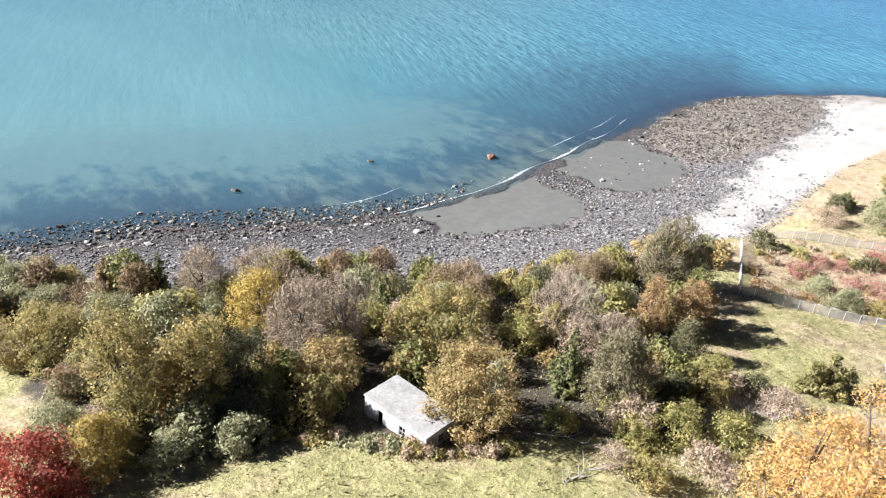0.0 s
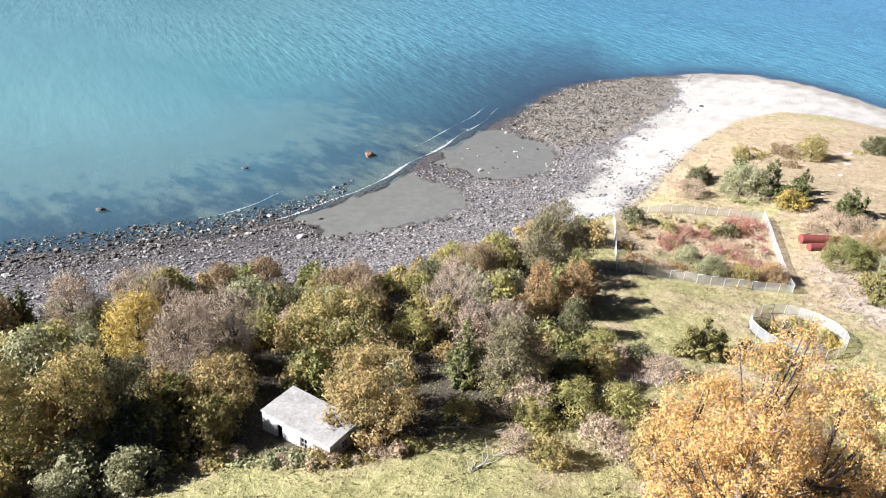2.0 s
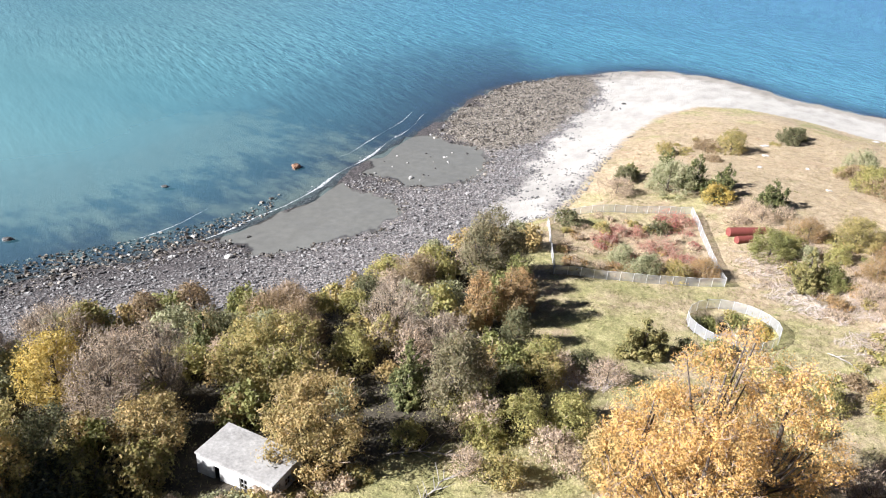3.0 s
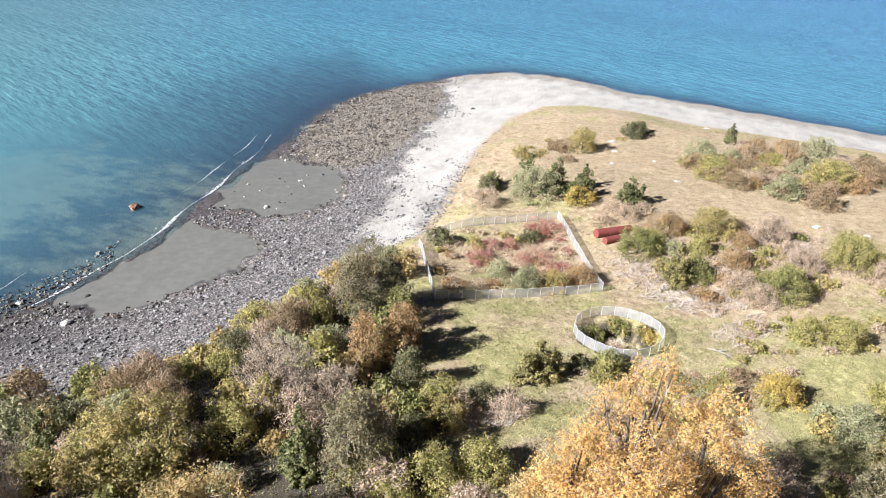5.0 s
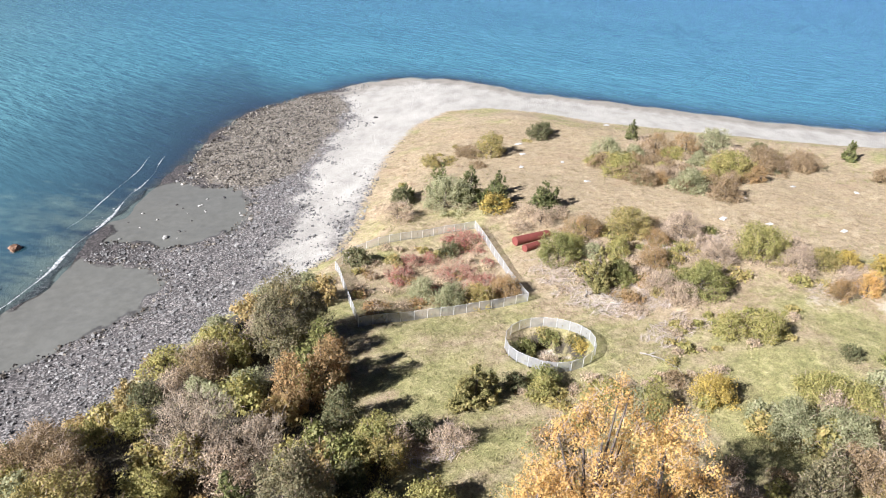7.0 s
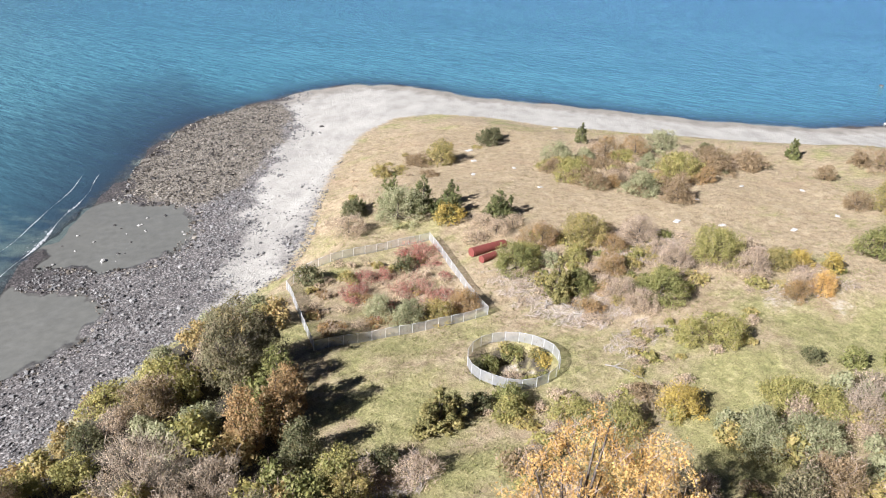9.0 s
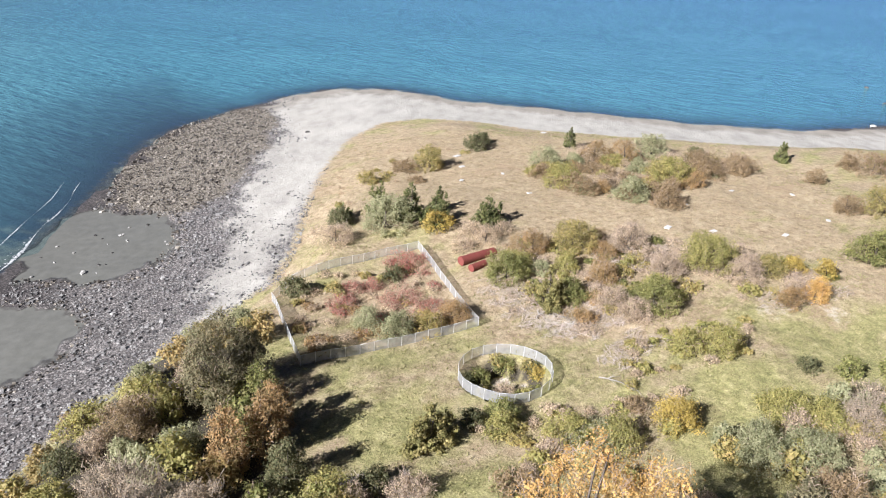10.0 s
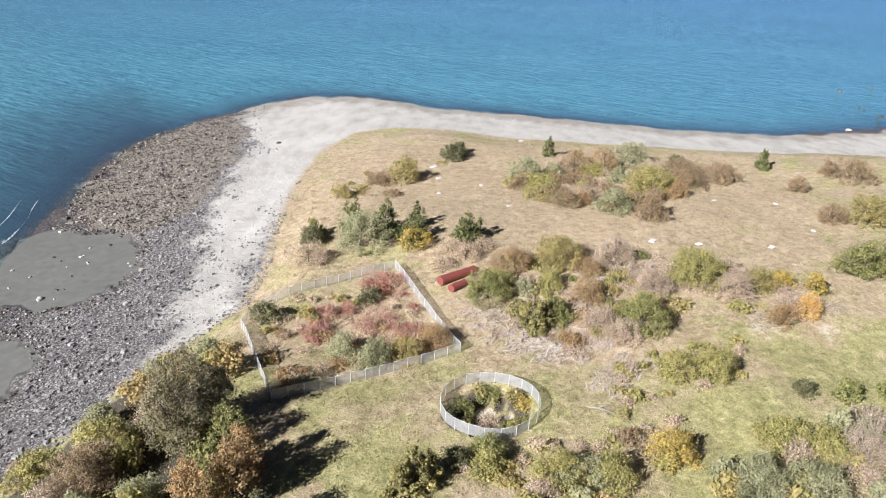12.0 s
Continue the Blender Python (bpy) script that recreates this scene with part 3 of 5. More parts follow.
# ---- concrete hut ----
def hut(x, y, turn):
    base = ground_at(x, y) - 0.2
    h = thing("concrete_hut", pose(x, y, base, 0, 0, turn), "derelict grey concrete hut with a flat roof and broken windows", "hut")
    L, W, H, T = 4.95, 2.62, 17.05 - base, 0.22
    def wall_with(name, length, gaps, m):
        """A wall along x from -length to length; gaps are (x0, x1, z0, z1)."""
        bits, x0 = [], -length
        for a, b, z0, z1 in gaps:
            bits += [(x0, a, -T / 2, T / 2, 0, H), (a, b, -T / 2, T / 2, z1, H)]
            if z0 > 0.05:
                bits.append((a, b, -T / 2, T / 2, 0, z0))
            x0 = b
        bits.append((x0, length, -T / 2, T / 2, 0, H))
        return part(name, boxes_mesh(name, M_CONCRETE, *bits, bevel=0), h, at=m)
    def window(parent, x0, x1, z0, z1):
        w = part("window_frame", boxes_mesh("window_frame", M_FRAME, (x0, x1, -0.05, 0.05, z0, z0 + 0.09), (x0, x1, -0.05, 0.05, z1 - 0.09, z1), (x0, x0 + 0.09, -0.05, 0.05, z0, z1),
                 (x1 - 0.09, x1, -0.05, 0.05, z0, z1), ((x0 + x1) / 2 - 0.04, (x0 + x1) / 2 + 0.04, -0.04, 0.04, z0, z1), (x0, x1, -0.04, 0.04, (z0 + z1) / 2 - 0.035, (z0 + z1) / 2 + 0.035), bevel=0), parent, "weathered grey window frame")
        part("window_sill", boxes_mesh("window_sill", M_CONCRETE, (x0 - 0.08, x1 + 0.08, -0.24, -0.1, z0 - 0.1, z0)), parent)
        return w
    front = [(-2.75, -1.85, 0.0, 2.1), (0.75, 1.75, 0.6, 2.05), (2.6, 3.6, 0.6, 2.05)]
    f = wall_with("front_wall", L, front, pose(0, -W + T / 2, 0))
    window(f, *front[1]); window(f, *front[2])
    part("door_frame", boxes_mesh("door_frame", M_FRAME, (-2.75, -2.66, -0.06, 0.06, 0, 2.1), (-1.94, -1.85, -0.06, 0.06, 0, 2.1), (-2.75, -1.85, -0.06, 0.06, 2.02, 2.1), bevel=0), f)
    side = [(-0.45, 0.55, 0.75, 2.0)]
    s = wall_with("side_wall", W - T, side, pose(L - T / 2, 0, 0, 0, 0, 90))
    window(s, *side[0])
    wall_with("back_wall", L, [(-1.5, -0.5, 0.8, 2.0)], pose(0, W - T / 2, 0))
    wall_with("side_wall", W - T, [], pose(-L + T / 2, 0, 0, 0, 0, 90))
    part("floor_slab", boxes_mesh("floor_slab", M_DARK, (-L + T, L - T, -W + T, W - T, 0.0, 0.25), bevel=0), h)
    part("roof_slab", boxes_mesh("roof_slab", M_ROOFING, (-L - 0.12, L + 0.12, -W - 0.12, W + 0.12, H, H + 0.2), bevel=0.03), h, "flat weathered concrete roof with a low rim")
    return h


hut(-30.6, 54.6, -22.5)


# ---- fences ----
def fence(name, corners, closed, label, panel, tall=1.85):
    """Chain-link fence along straight legs: posts, rails, and a panel of fabric in each bay."""
    c = [Vector(p) for p in corners]
    o = c[0]
    f = thing(name, pose(o.x, o.y, 0), label, "fence")
    legs = list(zip(c, c[1:] + c[:1])) if closed else list(zip(c, c[1:]))
    v, q = tube([(0, 0, -0.3), (0, 0, tall + 0.08)], [0.055, 0.055], 8)
    post = mesh_of("post", v, q, M_GALV)
    for a, b in legs:
        n = max(1, round((b - a).length / panel))
        for i in range(n):
            p, r = a.lerp(b, i / n), a.lerp(b, (i + 1) / n)
            zp, zr = ground_at(p.x, p.y), ground_at(r.x, r.y)
            p3, r3 = Vector((p.x - o.x, p.y - o.y, zp)), Vector((r.x - o.x, r.y - o.y, zr))
            part("post", post, f, at=Matrix.Translation(p3))
            up = Vector((0, 0, tall))
            v, q = tube([tuple(p3 + up), tuple(r3 + up)], [0.03, 0.03], 6)
            part("top_rail", mesh_of("top_rail", v, q, M_GALV, True), f)
            lo = Vector((0, 0, 0.03))
            bow = (r3 - p3).cross(Vector((0, 0, 1))).normalized() * random.uniform(-0.06, 0.06)
            mid = (p3 + r3) / 2 + bow
            mid.z = (p3.z + r3.z) / 2
            part("chain_link_panel", mesh_of("chain_link_panel", [tuple(p3 + lo), tuple(mid + lo), tuple(r3 + lo), tuple(r3 + up), tuple(mid + up), tuple(p3 + up)], [(0, 1, 4, 5), (1, 2, 3, 4)], M_WIRE), f)
        if not closed and b is c[-1]:
            part("post", post, f, at=Matrix.Translation((b.x - o.x, b.y - o.y, ground_at(b.x, b.y))))
    return f


fence("square_fence", [(8.2, 114.6), (40.8, 117.2), (42.6, 149.5), (14.5, 146.0), (9.2, 140.0)], True, "grey chain-link fence round a square overgrown plot", 2.6)
ring_pts = [(RING[0] + RING[2] * math.cos(a), RING[1] + RING[2] * math.sin(a)) for a in np.linspace(0, 6.28319, 21)[:-1]]
fence("round_fence", ring_pts, True, "grey chain-link fence in a ring round a sunken pit", 2.4)


# ---- rusty tanks ----
def tank(x, y, length, r, turn):
    t = thing("steel_tank", pose(x, y, ground_at(x, y) + r * 0.85, 0, 0, turn), "rusty red cylindrical steel tank lying in dry grass", "tank", "rusty tanks")
    v, q = tube([(-0.02, 0, 0), (0, 0, 0), (length, 0, 0), (length + 0.15, 0, 0)], [r * 0.96, r, r, r * 0.8], 28)
    part("shell", mesh_of("shell", v, q, M_RUST, False), t)
    for k in range(4):
        d = length * (0.04 + 0.3 * k)
        v, q = tube([(d, 0, 0), (d + 0.12, 0, 0)], [r * 1.03, r * 1.03], 28)
        part("hoop", mesh_of("hoop", v, q, M_RUST), t)
    v, q = tube([(-0.03, 0, 0), (-0.09, 0, 0)], [r * 0.55, r * 0.5], 20)
    part("end_plate", mesh_of("end_plate", v, q, M_RUST), t)


tank(47.8, 139.2, 9.0, 1.0, 12)
tank(48.6, 136.0, 4.0, 0.8, 18)


# ---- pale concrete blocks in the far meadow ----
def concrete_block(x, y, size, turn):
    bm = bmesh.new()
    box_into(bm, -size * 0.8, size * 0.8, -size * 0.55, size * 0.55, -0.2, 0.14, bevel=0.05)
    for v in bm.verts:
        v.co += Vector((random.uniform(-0.05, 0.05), random.uniform(-0.05, 0.05), random.uniform(-0.03, 0.03)))
    ob = new("concrete_block", bm_mesh("concrete_block", bm, M_PALE))
    ob.matrix_basis = pose(x, y, ground_at(x, y) + 0.05, random.uniform(-6, 6), random.uniform(-6, 6), turn)
    return tagged(ob, "pale weathered concrete block sunk in dry grass", "block", "concrete blocks")


concrete_block(80.8, 210.5, 1.3, 20)
concrete_block(71.2, 187.2, 0.9, 50)
concrete_block(82.6, 170.2, 0.9, 10)
concrete_block(84.8, 188.7, 0.8, 70)
concrete_block(98.8, 136.0, 1.1, 30)
concrete_block(107.6, 130.9, 0.95, 0)
concrete_block(122.7, 124.0, 0.95, 15)
concrete_block(141.3, 127.7, 0.9, 40)
concrete_block(135.0, 152.8, 0.85, 25)
concrete_block(148.9, 145.1, 0.85, 60)
concrete_block(114.3, 147.2, 0.8, 80)
concrete_block(128.6, 237.2, 1.5, 35)
concrete_block(77.1, 199.1, 1.0, 15)


# ---- bleached fallen branches ----
def fallen_branch(x, y, length, turn):
    rng = random.Random(int(x * 31 + y * 17))
    f = thing("fallen_branch", pose(x, y, ground_at(x, y), 0, 0, turn), "bleached bare fallen branch lying on grass", "branch", "fallen branches")
    pts = [(length * (k / 5 - 0.5), rng.uniform(-0.3, 0.3), 0.08 + rng.uniform(0, 0.2)) for k in range(6)]
    v, q = tube(pts, [0.11, 0.10, 0.09, 0.075, 0.055, 0.03], 6)
    part("limb", mesh_of("limb", v, q, M_WOOD, True), f)
    for k in range(9):
        a = Vector(pts[rng.randrange(1, 5)])
        b = a + Vector((rng.uniform(0.2, 0.34) * length, rng.choice((-1, 1)) * rng.uniform(0.1, 0.34) * length, rng.uniform(0.1, 0.9)))
        c = a.lerp(b, 0.5) + Vector((0, 0, rng.uniform(-0.1, 0.25)))
        v, q = tube([tuple(a), tuple(c), tuple(b)], [0.05, 0.04, 0.02], 5)
        part("twig", mesh_of("twig", v, q, M_WOOD, True), f)
    return f


fallen_branch(-10.8, 53.0, 5.5, 65)
fallen_branch(-8.6, 56.6, 4.5, 40)
fallen_branch(-13.4, 59.8, 6.0, 10)
fallen_branch(-9.3, 60.2, 4.0, 5)
fallen_branch(51.5, 91.0, 6.5, -50)
fallen_branch(56.0, 113.5, 6.0, -75)
fallen_branch(57.5, 110.0, 5.0, -20)
fallen_branch(53.0, 116.0, 4.0, 30)
fallen_branch(13.0, 79.0, 5.0, 40)
fallen_branch(7.0, 77.5, 4.5, 120)
fallen_branch(82.0, 127.5, 5.0, 15)

def dead_brushwood(poly, count, seed):
    """Thin bleached sticks strewn flat over the ground."""
    r = np.random.RandomState(seed)
    p = np.array(poly, float)
    x, y = r.uniform(*p[:, 0][[p[:, 0].argmin(), p[:, 0].argmax()]], 6 * count), r.uniform(*p[:, 1][[p[:, 1].argmin(), p[:, 1].argmax()]], 6 * count)
    good = np.where(inside_by(poly, x, y) + 2.0 * waves2(x, y, 6, seed) > 0)[0][:count]
    x, y = x[good], y[good]
    n = len(x)
    a = 0.6 * waves2(x, y, 8, seed + 1) * 3.1 + 0.5 * r.normal(size=n)
    along = np.stack([np.cos(a), np.sin(a), 0.12 * r.normal(size=n)], -1)
    up = np.stack([0.4 * r.normal(size=n), 0.4 * r.normal(size=n), np.ones(n)], -1)
    v, q = blades(np.stack([x, y, height(x, y) + r.uniform(0.05, 0.45, n)], -1), up / np.linalg.norm(up, axis=1)[:, None], along, r.uniform(0.4, 1.5, n), r.uniform(0.025, 0.055, n))
    ob = new("dead_brushwood", mesh_of("dead_brushwood", v, q, M_STICKS))
    return tagged(ob, "bleached pinkish dead sticks strewn over dry ground", "brushwood", kind="stuff")


dead_brushwood([(46, 130), (47, 118), (51, 107), (61, 104), (66, 110), (62, 122), (52, 132)], 2600, 71)
dead_brushwood([(72, 128), (76, 121), (90, 122), (94, 129), (80, 132)], 900, 72)
dead_brushwood([(90, 104), (92, 97), (112, 97), (112, 104)], 500, 73)
dead_brushwood([(52, 98), (56, 94), (68, 98), (64, 104)], 500, 74)
dead_brushwood([(2, 83), (6, 77), (14, 78), (14, 84), (8, 86)], 700, 75)

# ---- plants ----
PLANT_KINDS = {
    # kind: name, label, category, leaves, leaf size, density, twig share, shape
    "olive": ("broadleaf_tree", "broad tree with olive and russet autumn leaves", "tree", "olive", 0.30, 1.0, 0.25, "round"),
    "silver": ("silver_shrub", "pale grey-green rounded shrub", "shrub", "silver", 0.24, 1.05, 0.1, "round"),
    "lime": ("yellowing_shrub", "yellow-green leafy shrub turning in autumn", "shrub", "lime", 0.26, 1.0, 0.12, "round"),
    "palelime": ("yellowing_shrub", "pale yellow-green loose shrub", "shrub", "lime", 0.24, 0.85, 0.25, "round"),
    "limegreen": ("green_shrub", "green leafy shrub with yellow patches", "shrub", "green", 0.26, 1.0, 0.12, "round"),
    "limebrown": ("broadleaf_tree", "rounded tree with thinning yellow-green leaves", "tree", "lime", 0.28, 0.8, 0.6, "round"),
    "dark": ("dark_shrub", "dense dark green shrub", "shrub", "dark", 0.28, 1.0, 0.1, "round"),
    "darkolive": ("tall_tree", "tall tree with dull dark olive leaves", "tree", "dull", 0.28, 0.95, 0.4, "tall"),
    "juniper": ("juniper", "dense dark green conical juniper", "conifer", "juniper", 0.26, 1.2, 0.0, "cone"),
    "juniper_brown": ("juniper", "half-browned dark green juniper", "conifer", "brown", 0.26, 1.1, 0.1, "cone"),
    "cedar": ("juniper", "bushy olive green juniper on open grass", "conifer", "cedar", 0.28, 1.2, 0.0, "cone"),
    "gold": ("golden_tree", "golden orange autumn tree", "tree", "gold", 0.22, 1.0, 0.5, "round"),
    "ochre": ("ochre_shrub", "bright ochre yellow autumn shrub", "shrub", "ochre", 0.26, 1.0, 0.2, "round"),
    "orange": ("orange_tree", "slender tree with orange-brown leaves", "tree", "orange", 0.28, 0.9, 0.3, "tall"),
    "tan": ("tan_tree", "round tree with dry tan leaves", "tree", "tan", 0.28, 1.1, 0.25, "round"),
    "brown": ("brown_shrub", "brown half-bare autumn shrub", "shrub", "brown", 0.20, 0.75, 1.0, "round"),
    "scrub": ("scrub_bush", "mixed olive and brown scrub bush", "shrub", "olive", 0.24, 0.9, 0.3, "round"),
    "brush": ("dry_brush", "dry pinkish-brown bare brush", "shrub", "brush", 0.15, 0.32, 2.6, "round"),
    "orangebrush": ("russet_bush", "low russet and orange bush", "shrub", "orange", 0.18, 0.75, 0.8, "round"),
    "bare": ("bare_tree", "bare grey-brown twiggy tree", "tree", "brush", 0.15, 0.22, 3.6, "tall"),
    "red": ("red_tree", "deep red autumn tree", "tree", "red", 0.30, 1.1, 0.15, "round"),
    "sumac": ("red_bush", "low crimson autumn bush", "shrub", "sumac", 0.17, 0.4, 0.7, "round"),
}
plant_count = [0]


def clumps_of(shape, radius, tall, stem, rng):
    """Leaf clumps of a crown: centre, size, and the way in which each one grows."""
    size = float(np.clip(0.13 * radius + 0.22, 0.3, 0.95))
    low = stem * 0.6
    high = max(tall - low, 0.5)
    if shape == "cone":
        size *= 0.72
        n = int(np.clip(2.6 * radius * high / size ** 2, 40, 260))
        spires = [(0.0, 0.0, 1.0)] + [(rng.uniform(0.25, 0.62), rng.uniform(0, 6.28), rng.uniform(0.5, 0.92)) for _ in range(rng.randint(3, 7))]
        pick = rng.randint(0, len(spires) + 2, n) % len(spires)
        d, a, k = np.array(spires)[pick].T
        u = rng.uniform(0.0, 1.0, n) ** 1.25
        r = radius * (0.62 - 0.2 * (d > 0)) * (1 - u) ** 0.75 * rng.uniform(0.55, 1.15, n)
        g = rng.uniform(0, 6.28, n)
        c = np.stack([radius * d * np.cos(a) + r * np.cos(g), radius * d * np.sin(a) + r * np.sin(g), tall * k * (0.06 + 0.92 * u)], -1)
        way = np.stack([np.cos(g) * 0.8, np.sin(g) * 0.8, 0.9 + 0.4 * u], -1)
        return c, size * rng.uniform(0.6, 1.2, n) * (1 - 0.5 * u), way / np.linalg.norm(way, axis=1)[:, None], 2.0
    n = int(np.clip(4.4 * radius * (high + 0.6 * radius) / size ** 2, 26, 300))
    u, g = rng.uniform(0.03, 1.0, n), rng.uniform(0, 6.28, n)
    bulge = np.zeros(n)
    for k in range(1, 6):
        bulge += np.sin(k * g + rng.uniform(0, 6.28)) * np.cos(k * 1.7 * u + rng.uniform(0, 6.28)) / k ** 0.55
    peak = rng.uniform(0.3, 0.45) if stem > 0.3 else 0.08
    w = np.where(u < peak, 0.62 + 0.38 * u / peak, np.sqrt(np.clip(1 - ((u - peak) / (1 - peak)) ** 2, 0, 1)))
    deep = np.where(rng.rand(n) < 0.24, rng.uniform(0.2, 0.7, n), rng.uniform(0.78, 1.0, n))
    r = radius * 0.9 * w * deep * (1 + 0.24 * bulge)
    z = low + high * np.clip(u * (1 + 0.13 * bulge) * (0.86 + 0.14 * deep), 0.04, 1.06)
    squash, turn = rng.uniform(0.72, 1.0), rng.uniform(0, 3.14)
    px, py = r * np.cos(g), r * np.sin(g) * squash
    c = np.stack([px * math.cos(turn) - py * math.sin(turn), px * math.sin(turn) + py * math.cos(turn), z], -1)
    way = c / np.array([radius, radius, high]) + np.array([0, 0, 0.75]) + 0.35 * units(rng, n)
    return c, size * rng.uniform(0.55, 1.35, n), way / np.linalg.norm(way, axis=1)[:, None], 1.55


def plant(kind, x, y, radius, tall, stem=0.0, fine=0.5):
    name, label, category, leaf, size, dense, twiggy, shape = PLANT_KINDS[kind]
    plant_count[0] += 1
    rng = np.random.RandomState(100 + plant_count[0])
    far_off = y > 138 or x > 110
    size = size * (0.72 if far_off else fine)
    p = thing(name, pose(x, y, ground_at(x, y) - 0.05), label, category, category + "s")
    centre, girth, way, reach = clumps_of(shape, radius, tall, stem, rng)
    area = 6.3 * radius * (0.5 * radius + 0.75 * (tall - stem * 0.6))
    count = int(np.clip(dense * area * 1.15 / (1.3 * size ** 2), 350, 7000 if far_off else 21000))
    share = girth ** 2 / np.sum(girth ** 2)
    pick = rng.choice(len(centre), count, p=share)
    off = rng.normal(size=(count, 3)) * 0.42
    off *= np.minimum(1.0, 1.35 / (np.linalg.norm(off, axis=1) + 1e-6))[:, None]
    lengthways = np.sum(off * way[pick], 1)[:, None] * way[pick]
    pos = centre[pick] + (off + lengthways * (reach - 1)) * girth[pick][:, None] * np.array([1, 1, 0.85])
    keep = (pos[:, 2] > 0.06) & (pos[:, 2] < tall * 1.1)
    pos, off, pick = pos[keep], off[keep], pick[keep]
    m = len(pos)
    nrm = off + 0.55 * units(rng, m) + 0.3 * way[pick]
    nrm /= np.linalg.norm(nrm, axis=1)[:, None]
    s = size * rng.uniform(0.5, 1.4, m)
    along = units(rng, m) + (1.4 if shape == "cone" else 0.5) * way[pick]
    v, q = specks(pos, nrm, along, s * (1.25 if shape == "cone" else 1.0), s * rng.uniform(0.45, 0.9, m))
    tone = rng.rand(len(centre))[pick].repeat(3)
    part("crown" if stem or shape != "round" else "foliage", mesh_of("crown", v, q, LEAVES[leaf], tone=tone), p)
    # stem, limbs and twigs
    pieces = []
    r0 = 0.05 + 0.022 * tall
    lean = rng.uniform(-0.06, 0.06, 2) * tall
    axis = [(lean[0] * k, lean[1] * k, tall * 0.85 * k - 0.4 * (k == 0)) for k in (0, 0.25, 0.5, 0.75, 1)]
    v, q = tube(axis, [r0 * 1.35, r0, r0 * 0.75, r0 * 0.5, r0 * 0.15], 6)
    part("trunk" if stem else "stem", mesh_of("trunk", v, q, M_BARK, True), p)
    for i in range(0, min(len(centre), 60), 4 if stem or shape == "tall" else 8):
        t = Vector(centre[i])
        k = min(0.8, max(0.12, t.z / tall * 0.55))
        a = Vector((lean[0] * k, lean[1] * k, tall * 0.85 * k))
        bend = a.lerp(t, 0.5) + Vector((0, 0, -0.06 * tall))
        pieces.append(tube([tuple(a), tuple(bend), tuple(t)], [r0 * 0.45, r0 * 0.3, r0 * 0.1], 4))
    v, q = join(pieces)
    tagged(part("branchwork", mesh_of("branchwork", v, q, M_BARK, True), p), kind="stuff")
    tw = int(twiggy * area * (2 if far_off else 4.5))
    if tw > 20:
        tw = min(tw, 5200)
        pick = rng.choice(len(centre), tw, p=share)
        d = way[pick] + 0.9 * units(rng, tw)
        d /= np.linalg.norm(d, axis=1)[:, None]
        start = centre[pick] + 0.4 * girth[pick][:, None] * rng.normal(size=(tw, 3)) - d * girth[pick][:, None] * 0.5
        a, b = start, start + d * girth[pick][:, None] * rng.uniform(0.7, 1.9, tw)[:, None]
        a[:, 2], b[:, 2] = np.maximum(a[:, 2], 0.05), np.maximum(b[:, 2], 0.1)
        w = units(rng, tw)
        v, q = blades((a + b) / 2, np.cross(b - a, w) / (np.linalg.norm(np.cross(b - a, w), axis=1)[:, None] + 1e-9), b - a, np.linalg.norm(b - a, axis=1) / 2, rng.uniform(0.018, 0.042, tw))
        tagged(part("brushwood", mesh_of("brushwood", v, q, M_TWIG if kind == "bare" else M_DRYTWIG), p), kind="stuff")
    return p


# ---- stones of the shore ----
BLOCK_V = np.array([(a * (1 - 0.25 * (c > 0)), b * (1 - 0.25 * (c > 0)), c) for c in (-0.8, 0.9) for a, b in ((-0.9, -0.8), (0.95, -0.75), (0.85, 0.9), (-0.8, 0.85))])
BLOCK_F = np.array([(4, 5, 6, 7), (0, 1, 5, 4), (1, 2, 6, 5), (2, 3, 7, 6), (3, 0, 4, 7)])


def stones(name, x, y, z, size, material, label, seed):
    """Many uneven stones as one mesh."""
    r = np.random.RandomState(seed)
    n = len(x)
    v = BLOCK_V[None] * (1 + 0.2 * r.normal(size=(n, 8, 1)))
    v = v * (size[:, None] * r.uniform(0.6, 1.25, (n, 3)) * np.array([1, 1, 0.62]))[:, None, :]
    a = r.uniform(0, 6.28, n)
    c, s = np.cos(a)[:, None], np.sin(a)[:, None]
    vx, vy = v[..., 0] * c - v[..., 1] * s, v[..., 0] * s + v[..., 1] * c
    v = np.stack([vx + x[:, None], vy + y[:, None], v[..., 2] + (z + size * 0.2)[:, None]], -1)
    f = BLOCK_F[None] + 8 * np.arange(n)[:, None, None]
    ob = new(name, mesh_of(name, v.reshape(-1, 3), f.reshape(-1, 4), material))
    return tagged(ob, label, "stones", kind="stuff")


sr = np.random.RandomState(5)
px, py = sr.uniform(-150, 60, 260000), sr.uniform(50, 330, 260000)
p_sea, p_veg = inside_by(SHORE, px, py), inside_by(EDGE, px, py)
p_flat = np.maximum(inside_by(FLAT_A, px, py), inside_by(FLAT_B, px, py))
p_reef, p_sand = inside_by(REEF, px, py), inside_by(SANDS, px, py)
clump = waves2(px, py, 14, 21) + 0.6 * waves2(px, py, 5, 22)
on_beach = (p_veg < 2) & (p_sea > 2) & (p_flat < -0.5) & (p_reef < 0) & (p_sand < 1 + 3 * clump + 7 * sr.rand(260000) ** 2.5) & (sr.rand(260000) < 0.62 + 0.3 * clump)
ok = np.where(on_beach)[0][:19000]
sizes = 0.105 * np.exp(0.55 * sr.normal(size=len(ok))) + 0.05
